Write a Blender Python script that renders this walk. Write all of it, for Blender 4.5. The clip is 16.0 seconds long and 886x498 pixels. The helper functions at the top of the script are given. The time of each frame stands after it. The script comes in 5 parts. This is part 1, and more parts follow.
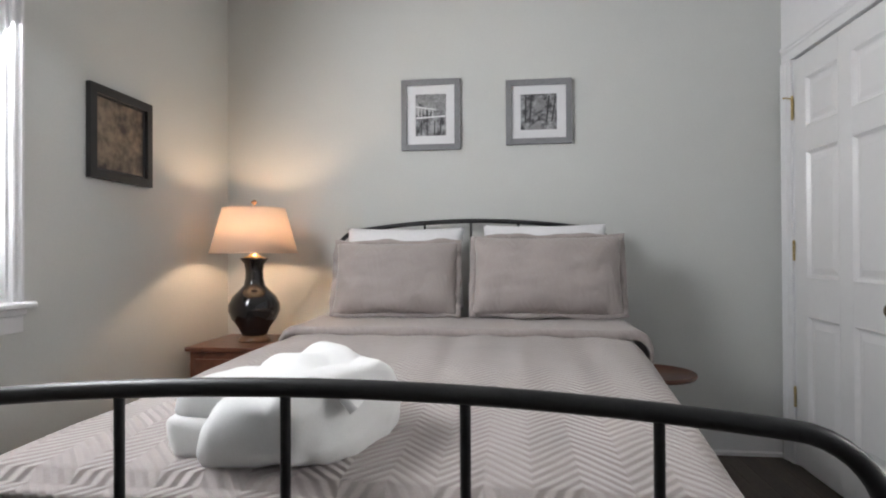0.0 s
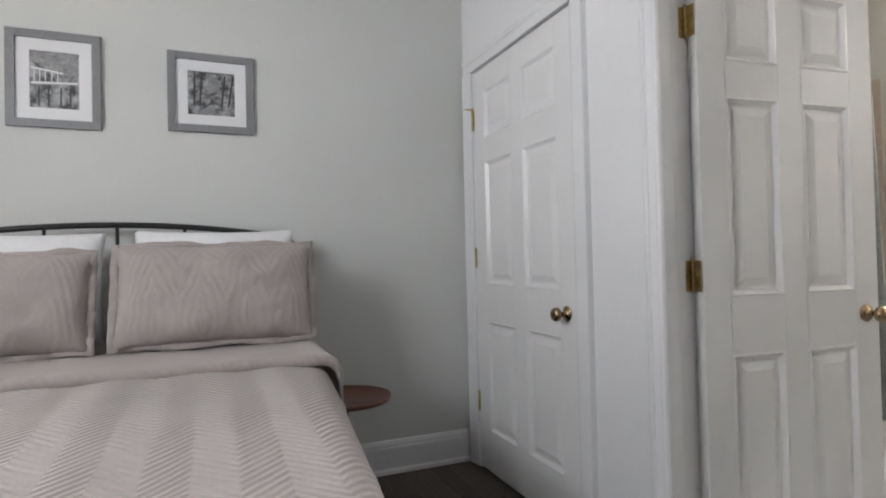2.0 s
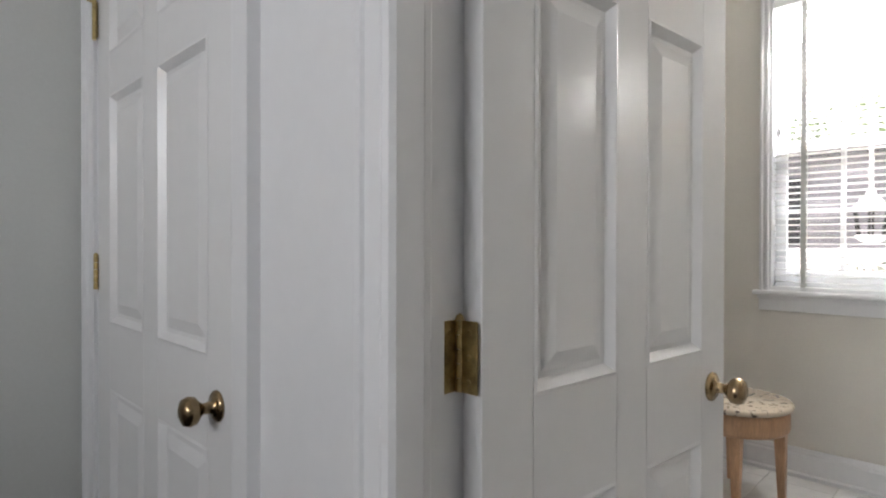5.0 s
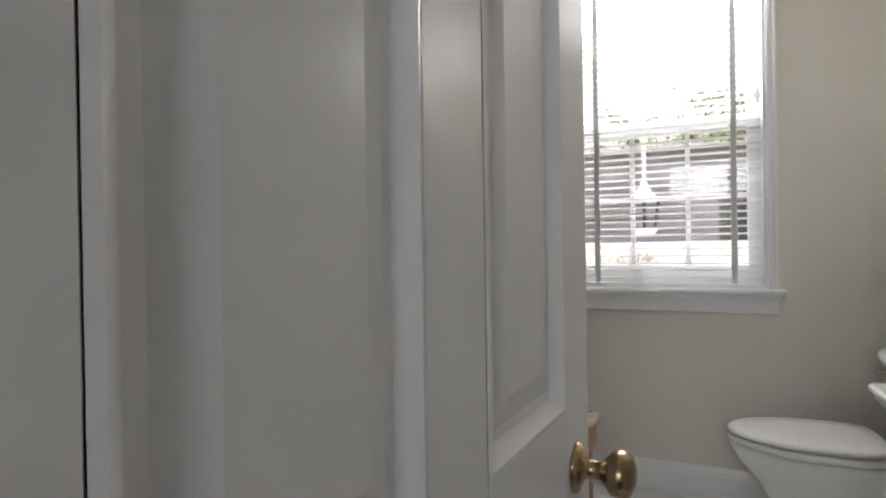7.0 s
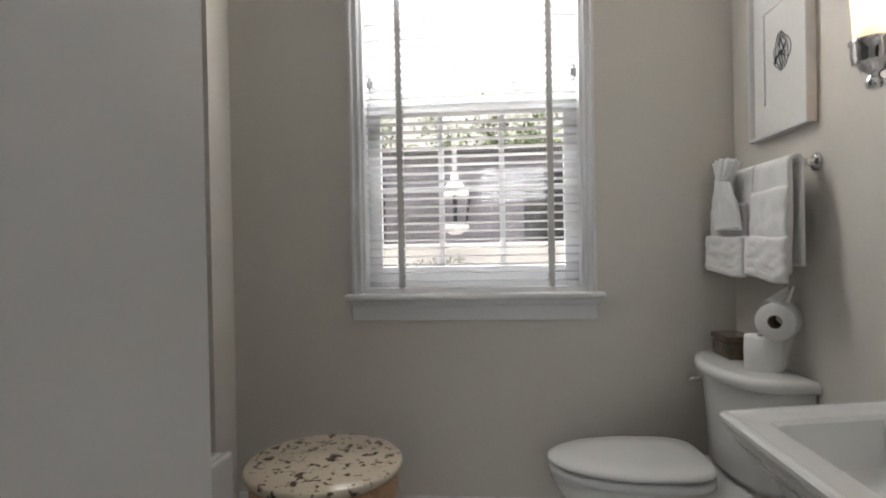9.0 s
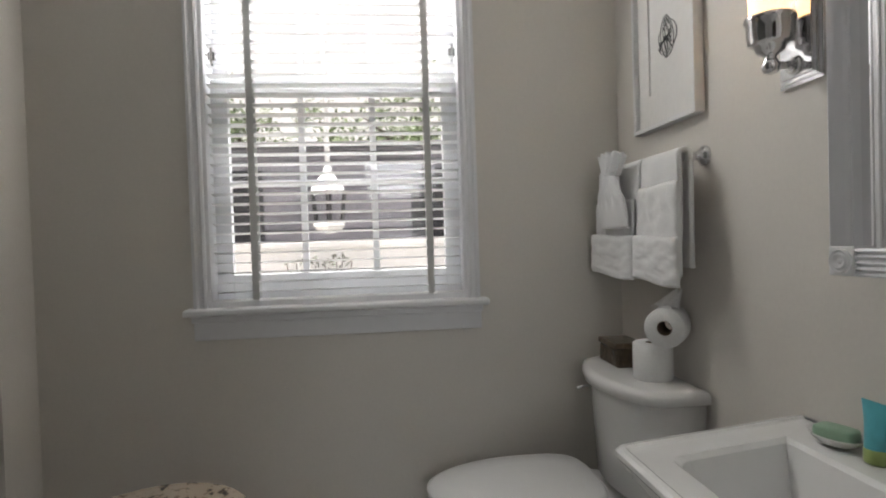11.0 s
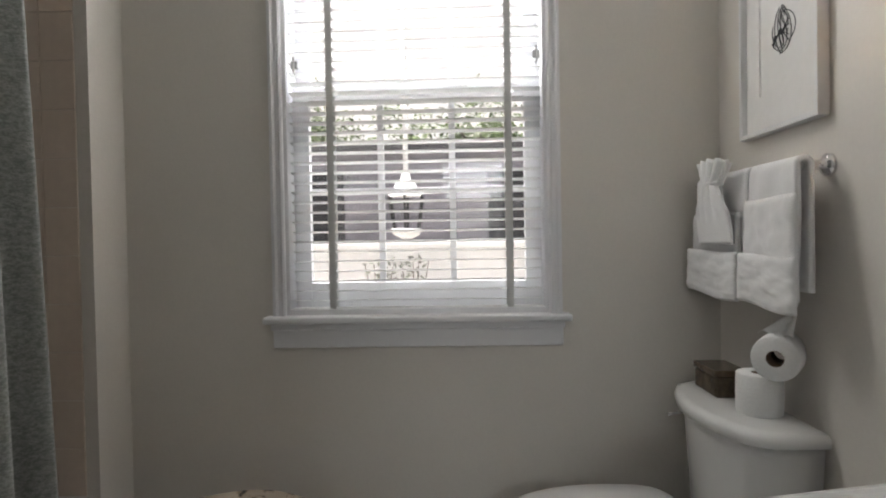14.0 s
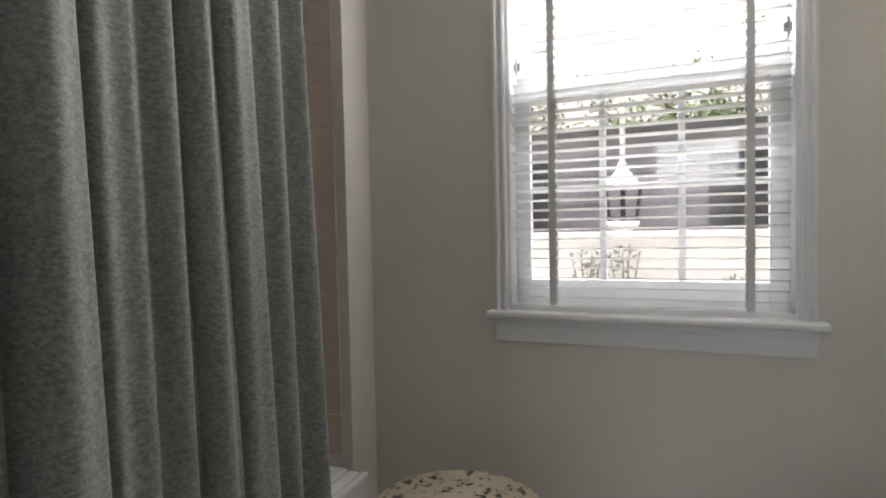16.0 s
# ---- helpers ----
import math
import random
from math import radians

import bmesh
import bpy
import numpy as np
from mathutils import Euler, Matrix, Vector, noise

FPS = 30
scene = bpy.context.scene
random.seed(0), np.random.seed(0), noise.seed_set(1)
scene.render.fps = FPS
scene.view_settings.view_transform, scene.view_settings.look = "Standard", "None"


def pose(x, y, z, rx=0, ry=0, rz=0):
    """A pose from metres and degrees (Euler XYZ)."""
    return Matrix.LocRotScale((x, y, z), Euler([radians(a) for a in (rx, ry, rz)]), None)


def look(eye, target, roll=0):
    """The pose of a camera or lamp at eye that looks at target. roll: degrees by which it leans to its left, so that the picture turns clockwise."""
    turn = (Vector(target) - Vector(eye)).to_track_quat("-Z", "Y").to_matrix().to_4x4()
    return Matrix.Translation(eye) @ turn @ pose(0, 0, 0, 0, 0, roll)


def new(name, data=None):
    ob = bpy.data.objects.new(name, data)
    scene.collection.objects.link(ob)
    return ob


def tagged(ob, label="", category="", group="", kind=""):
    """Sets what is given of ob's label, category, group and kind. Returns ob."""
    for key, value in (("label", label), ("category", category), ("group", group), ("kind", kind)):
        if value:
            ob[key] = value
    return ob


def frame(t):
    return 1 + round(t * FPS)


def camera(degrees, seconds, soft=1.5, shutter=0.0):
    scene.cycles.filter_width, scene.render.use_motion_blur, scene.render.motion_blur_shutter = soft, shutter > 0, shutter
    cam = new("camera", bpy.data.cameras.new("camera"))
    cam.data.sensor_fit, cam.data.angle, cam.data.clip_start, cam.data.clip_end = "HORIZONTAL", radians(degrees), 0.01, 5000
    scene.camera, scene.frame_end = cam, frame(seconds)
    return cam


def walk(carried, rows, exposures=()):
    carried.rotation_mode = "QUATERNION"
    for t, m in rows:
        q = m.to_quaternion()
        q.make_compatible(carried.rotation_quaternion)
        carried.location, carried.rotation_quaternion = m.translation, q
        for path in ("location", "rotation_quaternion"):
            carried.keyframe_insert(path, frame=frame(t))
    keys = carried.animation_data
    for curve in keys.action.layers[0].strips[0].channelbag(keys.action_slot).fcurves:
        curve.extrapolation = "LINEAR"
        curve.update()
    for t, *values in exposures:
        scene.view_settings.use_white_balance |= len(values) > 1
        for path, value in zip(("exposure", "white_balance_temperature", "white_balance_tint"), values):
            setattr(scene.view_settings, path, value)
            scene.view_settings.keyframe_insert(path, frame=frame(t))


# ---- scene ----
cam = camera(76.7, 16.0, soft=2.0)
PATH = [
    (0, (-1.482, -3.258, 1.115), (-1.719, -1.272, 1.129), -0.3),
    (0.5, (-1.504, -3.072, 1.119), (-1.458, -1.073, 1.136), 0.8),
    (1, (-1.452, -2.997, 1.115), (-1.181, -1.016, 1.133), -0.8),
    (1.5, (-1.381, -2.927, 1.113), (-0.874, -0.992, 1.11), -0.8),
    (2, (-1.313, -2.858, 1.121), (-0.556, -1.007, 1.153), -1.3),
    (2.5, (-1.253, -2.786, 1.12), (-0.201, -1.085, 1.142), -3.2),
    (3, (-1.08, -2.634, 1.118), (0.228, -1.122, 1.082), -1.6),
    (3.3, (-0.972, -2.557, 1.135), (0.41, -1.111, 1.099), -0.4),
    (3.5, (-0.894, -2.485, 1.152), (0.505, -1.056, 1.13), 0.5),
    (3.7, (-0.822, -2.418, 1.176), (0.574, -0.986, 1.169), 0.9),
    (5.8, (-0.281, -1.872, 1.2), (1.225, -0.557, 1.147), -2.4),
    (6, (-0.228, -1.846, 1.197), (1.356, -0.624, 1.162), -2.1),
    (6.5, (-0.056, -1.774, 1.17), (1.682, -0.784, 1.167), -1.0),
    (7, (0.095, -1.728, 1.173), (1.928, -0.927, 1.162), -0.9),
    (7.5, (0.194, -1.715, 1.176), (2.092, -1.085, 1.14), -1.0),
    (8, (0.372, -1.707, 1.175), (2.316, -1.24, 1.118), -0.5),
    (8.5, (0.549, -1.706, 1.167), (2.521, -1.373, 1.128), -0.9),
    (9, (0.686, -1.695, 1.153), (2.678, -1.513, 1.139), -1.1),
    (9.5, (0.798, -1.702, 1.163), (2.797, -1.672, 1.134), -0.7),
    (10, (0.882, -1.727, 1.17), (2.88, -1.807, 1.138), -1.2),
    (12.5, (0.988, -1.787, 1.194), (2.972, -2.033, 1.142), -1.7),
    (13, (0.998, -1.783, 1.215), (2.987, -1.985, 1.166), -1.7),
    (13.5, (1.019, -1.763, 1.211), (3.016, -1.865, 1.18), -1.2),
    (14, (1.039, -1.762, 1.214), (3.037, -1.693, 1.176), -1.0),
    (14.5, (1.037, -1.752, 1.231), (3.02, -1.5, 1.17), -0.9),
    (15, (1.024, -1.703, 1.225), (2.983, -1.306, 1.177), -0.7),
    (15.5, (1.01, -1.701, 1.242), (2.924, -1.121, 1.182), -0.9),
    (16, (1.002, -1.701, 1.256), (2.851, -0.944, 1.18), -1.2),
]
walk(cam, [(t, look(eye, target, roll)) for t, eye, target, roll in PATH], [(0, 2.25), (3.5, 2.2), (6.0, 1.8), (7.5, 1.3), (9, 1.12), (12.5, 0.93), (16, 1.15)])
# ---- light and exposure ----
world = bpy.data.worlds.new("daylight")
scene.world = world
world.use_nodes = True
wn = world.node_tree.nodes
sky = wn.new("ShaderNodeTexSky")
sky.sky_type = "NISHITA"
sky.sun_disc = False
sky.sun_elevation, sky.sun_rotation = radians(58), radians(0)
sky.air_density, sky.dust_density, sky.ozone_density = 0.35, 10.0, 0.3
wn["Background"].inputs["Strength"].default_value = 0.15
world.node_tree.links.new(sky.outputs[0], wn["Background"].inputs[0])


def lamp(name, kind, m, energy, colour, **more):
    data = bpy.data.lights.new(name, kind)
    data.energy, data.color = energy, colour
    for key, value in more.items():
        if key == "size":
            data.size = value
        elif key == "size_y":
            data.shape, data.size_y = "RECTANGLE", value
        elif key == "radius":
            data.shadow_soft_size = value
        elif key == "angle":
            data.angle = value
    ob = new(name, data)
    ob.matrix_world = m
    return ob


lamp("sun", "SUN", look((0, 8, 14), (0, 0, 0)), 4.8, (1.0, 0.96, 0.9), angle=radians(12))
# daylight in the bedroom window's opening, and the two electric lamps
lamp("bedroom_daylight", "AREA", pose(-3.34, -2.0, 1.60, 0, -64, 0), 25, (0.945, 0.965, 1.0), size=1.5, size_y=1.0)
lamp("bedside_bulb", "POINT", pose(-2.86, -0.36, 1.24), 1.9, (1.0, 0.70, 0.46), radius=0.035)
lamp("sconce_bulb", "POINT", pose(2.008, -2.538, 1.665), 1.5, (1.0, 0.66, 0.38), radius=0.03)
lamp("sky_light", "AREA", pose(3.45, -1.6, 2.78, 0, 58, 0), 66, (0.97, 0.98, 1.0), size=0.7, size_y=1.3)
lamp("bathroom_daylight", "AREA", pose(2.86, -1.595, 2.36, 0, 72, 0), 6.4, (1.0, 0.97, 0.94), size=0.3, size_y=0.85)


# ---- materials ----
def material(name, base, rough=0.5, metal=0.0, vary=0.06, scale=3.0, grain=40.0, bump=0.05, coat=0.0, stretch=(1, 1, 1), dark=None, spread=(0.35, 0.65), sheen=0.0, trans=0.0, lively=0.0):
    """A surface with mottling at two scales and fine relief."""
    m = bpy.data.materials.new(name)
    m.use_nodes = True
    n, k = m.node_tree.nodes, m.node_tree.links
    b = n["Principled BSDF"]
    b.inputs["Roughness"].default_value, b.inputs["Metallic"].default_value = rough, metal
    b.inputs["Coat Weight"].default_value, b.inputs["Sheen Weight"].default_value = coat, sheen
    b.inputs["Transmission Weight"].default_value = trans
    co = n.new("ShaderNodeTexCoord")
    mp = n.new("ShaderNodeMapping")
    mp.inputs["Scale"].default_value = stretch
    k.new(co.outputs["Object"], mp.inputs[0])
    big, fine = n.new("ShaderNodeTexNoise"), n.new("ShaderNodeTexNoise")
    big.inputs["Scale"].default_value, fine.inputs["Scale"].default_value = scale, grain
    big.inputs["Detail"].default_value, fine.inputs["Detail"].default_value = 4, 5
    for x in (big, fine):
        k.new(mp.outputs[0], x.inputs["Vector"])
    add = n.new("ShaderNodeMix")
    add.inputs[0].default_value = 0.45
    k.new(big.outputs["Fac"], add.inputs[2]), k.new(fine.outputs["Fac"], add.inputs[3])
    ramp = n.new("ShaderNodeValToRGB")
    low = dark or tuple(c * (1 - vary * 2) for c in base)
    high = base if dark else tuple(min(1, c * (1 + vary)) for c in base)
    ramp.color_ramp.elements[0].position, ramp.color_ramp.elements[1].position = spread
    ramp.color_ramp.elements[0].color, ramp.color_ramp.elements[1].color = (*low, 1), (*high, 1)
    k.new(add.outputs[0], ramp.inputs[0])
    colour = ramp.outputs[0]
    if lively:
        info = n.new("ShaderNodeObjectInfo")
        hsv = n.new("ShaderNodeHueSaturation")
        rng = n.new("ShaderNodeMapRange")
        rng.inputs[3].default_value, rng.inputs[4].default_value = 1 - lively, 1 + lively
        k.new(info.outputs["Random"], rng.inputs[0]), k.new(rng.outputs[0], hsv.inputs["Value"])
        k.new(colour, hsv.inputs["Color"])
        colour = hsv.outputs[0]
    k.new(colour, b.inputs["Base Color"])
    if bump:
        bp = n.new("ShaderNodeBump")
        bp.inputs["Strength"].default_value, bp.inputs["Distance"].default_value = bump, 0.01
        k.new(fine.outputs["Fac"], bp.inputs["Height"]), k.new(bp.outputs[0], b.inputs["Normal"])
    return m


WALL_BED = material("bedroom_wall_paint", (0.62, 0.628, 0.612), 0.75, vary=0.02, scale=0.8, grain=90, bump=0.04)
WALL_BATH = material("bathroom_wall_paint", (0.68, 0.648, 0.60), 0.6, vary=0.02, scale=0.8, grain=90, bump=0.04)
CEIL = material("ceiling_paint", (0.8, 0.79, 0.76), 0.8, vary=0.02)
TRIM = material("white_gloss_trim", (0.75, 0.75, 0.765), 0.34, vary=0.012, scale=2, grain=30, bump=0.02)
DOOR = material("white_door_paint", (0.74, 0.735, 0.74), 0.3, vary=0.012, scale=1.5, grain=25, bump=0.03)
FLOOR = material("dark_floor_boards", (0.06, 0.045, 0.035), 0.45, vary=0.3, scale=2, grain=30, stretch=(8, 1, 1), bump=0.1, lively=0.25)
TILE = material("white_marble_tile", (0.78, 0.78, 0.77), 0.22, vary=0.05, scale=4, grain=15, bump=0.0, lively=0.03)
GROUT = material("pale_grout", (0.55, 0.54, 0.52), 0.8)
BLACK = material("black_iron", (0.018, 0.018, 0.02), 0.42, metal=0.2, vary=0.2, bump=0.05)
PILLOW = material("white_pillowcase", (0.8, 0.8, 0.82), 0.85, vary=0.03, bump=0.1, sheen=0.2)
TOWEL = material("white_terry", (0.82, 0.82, 0.82), 0.95, vary=0.04, scale=6, grain=420, bump=0.22, sheen=0.4)
WOOD = material("mahogany", (0.16, 0.055, 0.03), 0.32, vary=0.25, scale=3, grain=18, stretch=(1, 6, 1), bump=0.04, coat=0.3)
CERAMIC = material("black_glazed_ceramic", (0.012, 0.011, 0.012), 0.08, vary=0.2, bump=0.0, coat=0.5)
GOLDWOOD = material("lamp_plinth_wood", (0.2, 0.1, 0.05), 0.35, vary=0.2)
BRASS = material("aged_brass", (0.55, 0.42, 0.2), 0.28, metal=1.0, vary=0.2, scale=30, grain=90, bump=0.05)
KNOB = material("antique_brass", (0.36, 0.26, 0.15), 0.25, metal=1.0, vary=0.2, scale=20)
CHROME = material("chrome", (0.75, 0.75, 0.76), 0.08, metal=1.0, vary=0.02, bump=0.0)
PORCELAIN = material("white_porcelain", (0.8, 0.8, 0.79), 0.12, vary=0.01, bump=0.0, coat=0.4)
PLASTIC = material("white_seat_plastic", (0.8, 0.8, 0.8), 0.25, vary=0.01, bump=0.0)
BLONDE = material("blonde_wood", (0.55, 0.33, 0.19), 0.4, vary=0.15, scale=4, grain=25, stretch=(5, 5, 1), bump=0.04)
SLAT = material("white_blind_slat", (0.8, 0.8, 0.79), 0.4, vary=0.02, bump=0.0)
GREYFRAME = material("grey_picture_frame", (0.24, 0.24, 0.255), 0.45, vary=0.08, grain=60)
BLACKFRAME = material("black_picture_frame", (0.015, 0.014, 0.014), 0.35, vary=0.2)
WHITEFRAME = material("white_picture_frame", (0.72, 0.72, 0.72), 0.35, vary=0.02)
MAT = material("mount_card", (0.78, 0.78, 0.8), 0.8, vary=0.01)
PAPER = material("art_paper", (0.74, 0.73, 0.71), 0.8, vary=0.02)
INK = material("ink", (0.05, 0.05, 0.055), 0.7)
ROLL = material("tissue_paper", (0.84, 0.84, 0.83), 0.95, vary=0.03, grain=160, bump=0.25)
CARD = material("brown_cardboard", (0.18, 0.12, 0.08), 0.9)
HORN = material("inlaid_box_shell", (0.17, 0.13, 0.09), 0.25, vary=0.3, scale=9, grain=50, dark=(0.05, 0.035, 0.025), lively=0.3)
SOAP = material("green_soap_wrapper", (0.28, 0.42, 0.30), 0.5, vary=0.1)
TUBE = material("teal_tube", (0.10, 0.42, 0.48), 0.3, vary=0.1)
LIME = material("lime_tube", (0.36, 0.46, 0.16), 0.3, vary=0.1)
SIDING = material("grey_siding", (0.30, 0.29, 0.325), 0.7, vary=0.15, scale=1.5, grain=20, lively=0.12)
WHITEWALL = material("whitewashed_wall", (0.8, 0.8, 0.8), 0.8, vary=0.05)
ROOF = material("slate_roof", (0.13, 0.13, 0.14), 0.8, vary=0.2)
GRASS = material("ground_gravel", (0.42, 0.41, 0.38), 0.95, vary=0.15, scale=2, grain=60, bump=0.4)
LEAF = material("leaf_green", (0.10, 0.15, 0.05), 0.6, vary=0.3, scale=8, lively=0.0)
SHRUB = material("grey_green_leaf", (0.15, 0.16, 0.13), 0.7, vary=0.2, scale=8)
BARK = material("bark", (0.12, 0.09, 0.07), 0.9, vary=0.3, grain=20, bump=0.5)
TUBTILE = material("cream_wall_tile", (0.64, 0.54, 0.45), 0.2, vary=0.03, bump=0.0, lively=0.03)
MATRUG = material("patterned_rug", (0.6, 0.57, 0.55), 0.95, vary=0.2, scale=30, grain=200, dark=(0.3, 0.27, 0.27), bump=0.4)
MIRROR = material("mirror_silver", (0.9, 0.9, 0.9), 0.01, metal=1.0, vary=0.0, bump=0.0)
PHOTO = material("grey_photograph", (0.42, 0.42, 0.44), 0.5, scale=18, grain=55, dark=(0.05, 0.05, 0.055), spread=(0.4, 0.6), bump=0)
TONE = material("photo_mid_grey", (0.30, 0.30, 0.31), 0.5, scale=30, grain=90, vary=0.2, bump=0)
SEPIA = material("sepia_photograph", (0.30, 0.22, 0.15), 0.4, scale=7, grain=26, dark=(0.05, 0.033, 0.024), spread=(0.38, 0.62), bump=0)

GLASS = bpy.data.materials.new("window_glass")
GLASS.use_nodes = True
g = GLASS.node_tree.nodes["Principled BSDF"]
g.inputs["Transmission Weight"].default_value, g.inputs["Roughness"].default_value, g.inputs["IOR"].default_value = 1.0, 0.0, 1.45


def shade_cloth(name, colour, mix, glow=0.0):
    """Thin cloth or frosted glass that lets lamp light through."""
    m = bpy.data.materials.new(name)
    m.use_nodes = True
    n, k = m.node_tree.nodes, m.node_tree.links
    out = n["Material Output"]
    n.remove(n["Principled BSDF"])
    a, b, x = n.new("ShaderNodeBsdfDiffuse"), n.new("ShaderNodeBsdfTranslucent"), n.new("ShaderNodeMixShader")
    weave = n.new("ShaderNodeTexNoise")
    weave.inputs["Scale"].default_value = 140
    ramp = n.new("ShaderNodeValToRGB")
    ramp.color_ramp.elements[0].color = (*[c * 0.9 for c in colour], 1)
    ramp.color_ramp.elements[1].color = (*colour, 1)
    k.new(weave.outputs["Fac"], ramp.inputs[0])
    for s in (a, b):
        k.new(ramp.outputs[0], s.inputs["Color"])
    x.inputs[0].default_value = mix
    k.new(a.outputs[0], x.inputs[1]), k.new(b.outputs[0], x.inputs[2])
    k.new(x.outputs[0], out.inputs["Surface"])
    return m


SHADE = shade_cloth("lampshade_linen", (0.78, 0.66, 0.56), 0.45)
TAPE = shade_cloth("blind_tape", (0.70, 0.70, 0.69), 0.28)
FROST = shade_cloth("frosted_glass", (0.85, 0.8, 0.74), 0.6)


def quilted(name, base, scale, angle, relief=0.45):
    """Stitched bedspread: chevron ridges with fine weave."""
    m = material(name, base, 0.8, vary=0.05, scale=5, grain=220, bump=0.0, sheen=0.25)
    n, k = m.node_tree.nodes, m.node_tree.links
    co, mp = n.new("ShaderNodeTexCoord"), n.new("ShaderNodeMapping")
    mp.inputs["Rotation"].default_value[2] = radians(angle)
    k.new(co.outputs["Object"], mp.inputs[0])
    sep = n.new("ShaderNodeSeparateXYZ")
    k.new(mp.outputs[0], sep.inputs[0])

    def calc(op, a, b=None):
        x = n.new("ShaderNodeMath")
        x.operation = op
        for i, v in enumerate((a, b)):
            if v is None:
                continue
            if isinstance(v, (int, float)):
                x.inputs[i].default_value = v
            else:
                k.new(v, x.inputs[i])
        return x.outputs[0]
    zig = calc("PINGPONG", sep.outputs[0], 0.085)
    phase = calc("ADD", calc("MULTIPLY", sep.outputs[1], scale), calc("MULTIPLY", zig, scale * 1.0))
    wob = n.new("ShaderNodeTexNoise")
    wob.inputs["Scale"].default_value = 9
    k.new(co.outputs["Object"], wob.inputs["Vector"])
    ridge = calc("SINE", calc("ADD", phase, calc("MULTIPLY", wob.outputs["Fac"], 3.0)))
    height = calc("ADD", ridge, calc("MULTIPLY", wob.outputs["Fac"], 2.0))
    bp = n.new("ShaderNodeBump")
    bp.inputs["Strength"].default_value, bp.inputs["Distance"].default_value = relief, 0.008
    k.new(height, bp.inputs["Height"])
    k.new(bp.outputs[0], n["Principled BSDF"].inputs["Normal"])
    return m


QUILT = quilted("taupe_quilt", (0.39, 0.345, 0.33), 210, 0)
SHAM = quilted("taupe_sham", (0.38, 0.335, 0.32), 190, 0, 0.16)


def curtain_cloth():
    m = material("grey_green_woven_cloth", (0.30, 0.31, 0.295), 0.9, vary=0.1, scale=70, grain=170, dark=(0.16, 0.168, 0.162), spread=(0.4, 0.6), bump=0.25, sheen=0.2, stretch=(1, 1, 2.0))
    return m


CLOTH = curtain_cloth()


# ---- mesh helpers ----
def thing(name, at, label, category, group="", kind=""):
    ob = new(name)
    ob.location = at
    ob.empty_display_size = 0.1
    return tagged(ob, label, category, group, kind)


def part(name, bm, mat, parent=None, label="", smooth=False):
    """Links a bmesh, in world metres, as one mesh object under a thing or under a part."""
    me = bpy.data.meshes.new(name)
    bmesh.ops.recalc_face_normals(bm, faces=bm.faces)
    for f in bm.faces:
        f.smooth = smooth
    bm.to_mesh(me)
    bm.free()
    me.materials.append(mat)
    ob = new(name, me)
    if parent:
        ob.parent = parent
        base = parent
        while base.parent:
            base = base.parent
        if base.type == "EMPTY":
            if parent is base:
                ob.matrix_parent_inverse = Matrix.Translation(-Vector(base.location))
    return tagged(ob, label)


def solid(name, bm, mat, label, category="", kind="", group="", smooth=False):
    return tagged(part(name, bm, mat, None, "", smooth), label, category, group, kind)


def box(bm, x0, y0, z0, x1, y1, z1, r=0.0, seg=2):
    v = bmesh.ops.create_cube(bm, size=1)["verts"]
    for p in v:
        p.co = Vector(((x0 + x1) / 2 + p.co.x * (x1 - x0), (y0 + y1) / 2 + p.co.y * (y1 - y0), (z0 + z1) / 2 + p.co.z * (z1 - z0)))
    if r:
        edges = list({e for p in v for e in p.link_edges})
        bmesh.ops.bevel(bm, geom=edges, offset=r, segments=seg, affect="EDGES", profile=0.5)
    return bm


def boxes(*rows, r=0.0):
    bm = bmesh.new()
    for row in rows:
        box(bm, *row, r=r)
    return bm


def tube(bm, pts, r, n=12, closed=False):
    """A round bar along points; r is a number or one for each point."""
    pts = [Vector(p) for p in pts]
    rings, side = [], None
    for i, p in enumerate(pts):
        t = (pts[min(i + 1, len(pts) - 1)] - pts[max(i - 1, 0)]).normalized()
        if side is None:
            side = t.orthogonal().normalized()
        side = (side - t * side.dot(t)).normalized()
        up = t.cross(side)
        rr = r[i] if isinstance(r, (list, tuple)) else r
        rings.append([bm.verts.new(p + (side * math.cos(a) + up * math.sin(a)) * rr) for a in [2 * math.pi * j / n for j in range(n)]])
    for a, b in zip(rings, rings[1:]):
        for j in range(n):
            bm.faces.new((a[j], a[(j + 1) % n], b[(j + 1) % n], b[j]))
    bm.faces.new(rings[0][::-1]), bm.faces.new(rings[-1])
    return bm


def lathe(bm, at, profile, n=32, axis="z", cap=True):
    """Turns (radius, height) pairs round an axis through at."""
    rings = []
    turn = {"z": lambda r, a, h: (r * math.cos(a), r * math.sin(a), h), "y": lambda r, a, h: (r * math.cos(a), h, r * math.sin(a)), "x": lambda r, a, h: (h, r * math.cos(a), r * math.sin(a))}[axis]
    for r, h in profile:
        rings.append([bm.verts.new(Vector(at) + Vector(turn(max(r, 1e-4), 2 * math.pi * j / n, h))) for j in range(n)])
    for a, b in zip(rings, rings[1:]):
        for j in range(n):
            bm.faces.new((a[j], a[(j + 1) % n], b[(j + 1) % n], b[j]))
    if cap:
        bm.faces.new(rings[0][::-1]), bm.faces.new(rings[-1])
    return bm


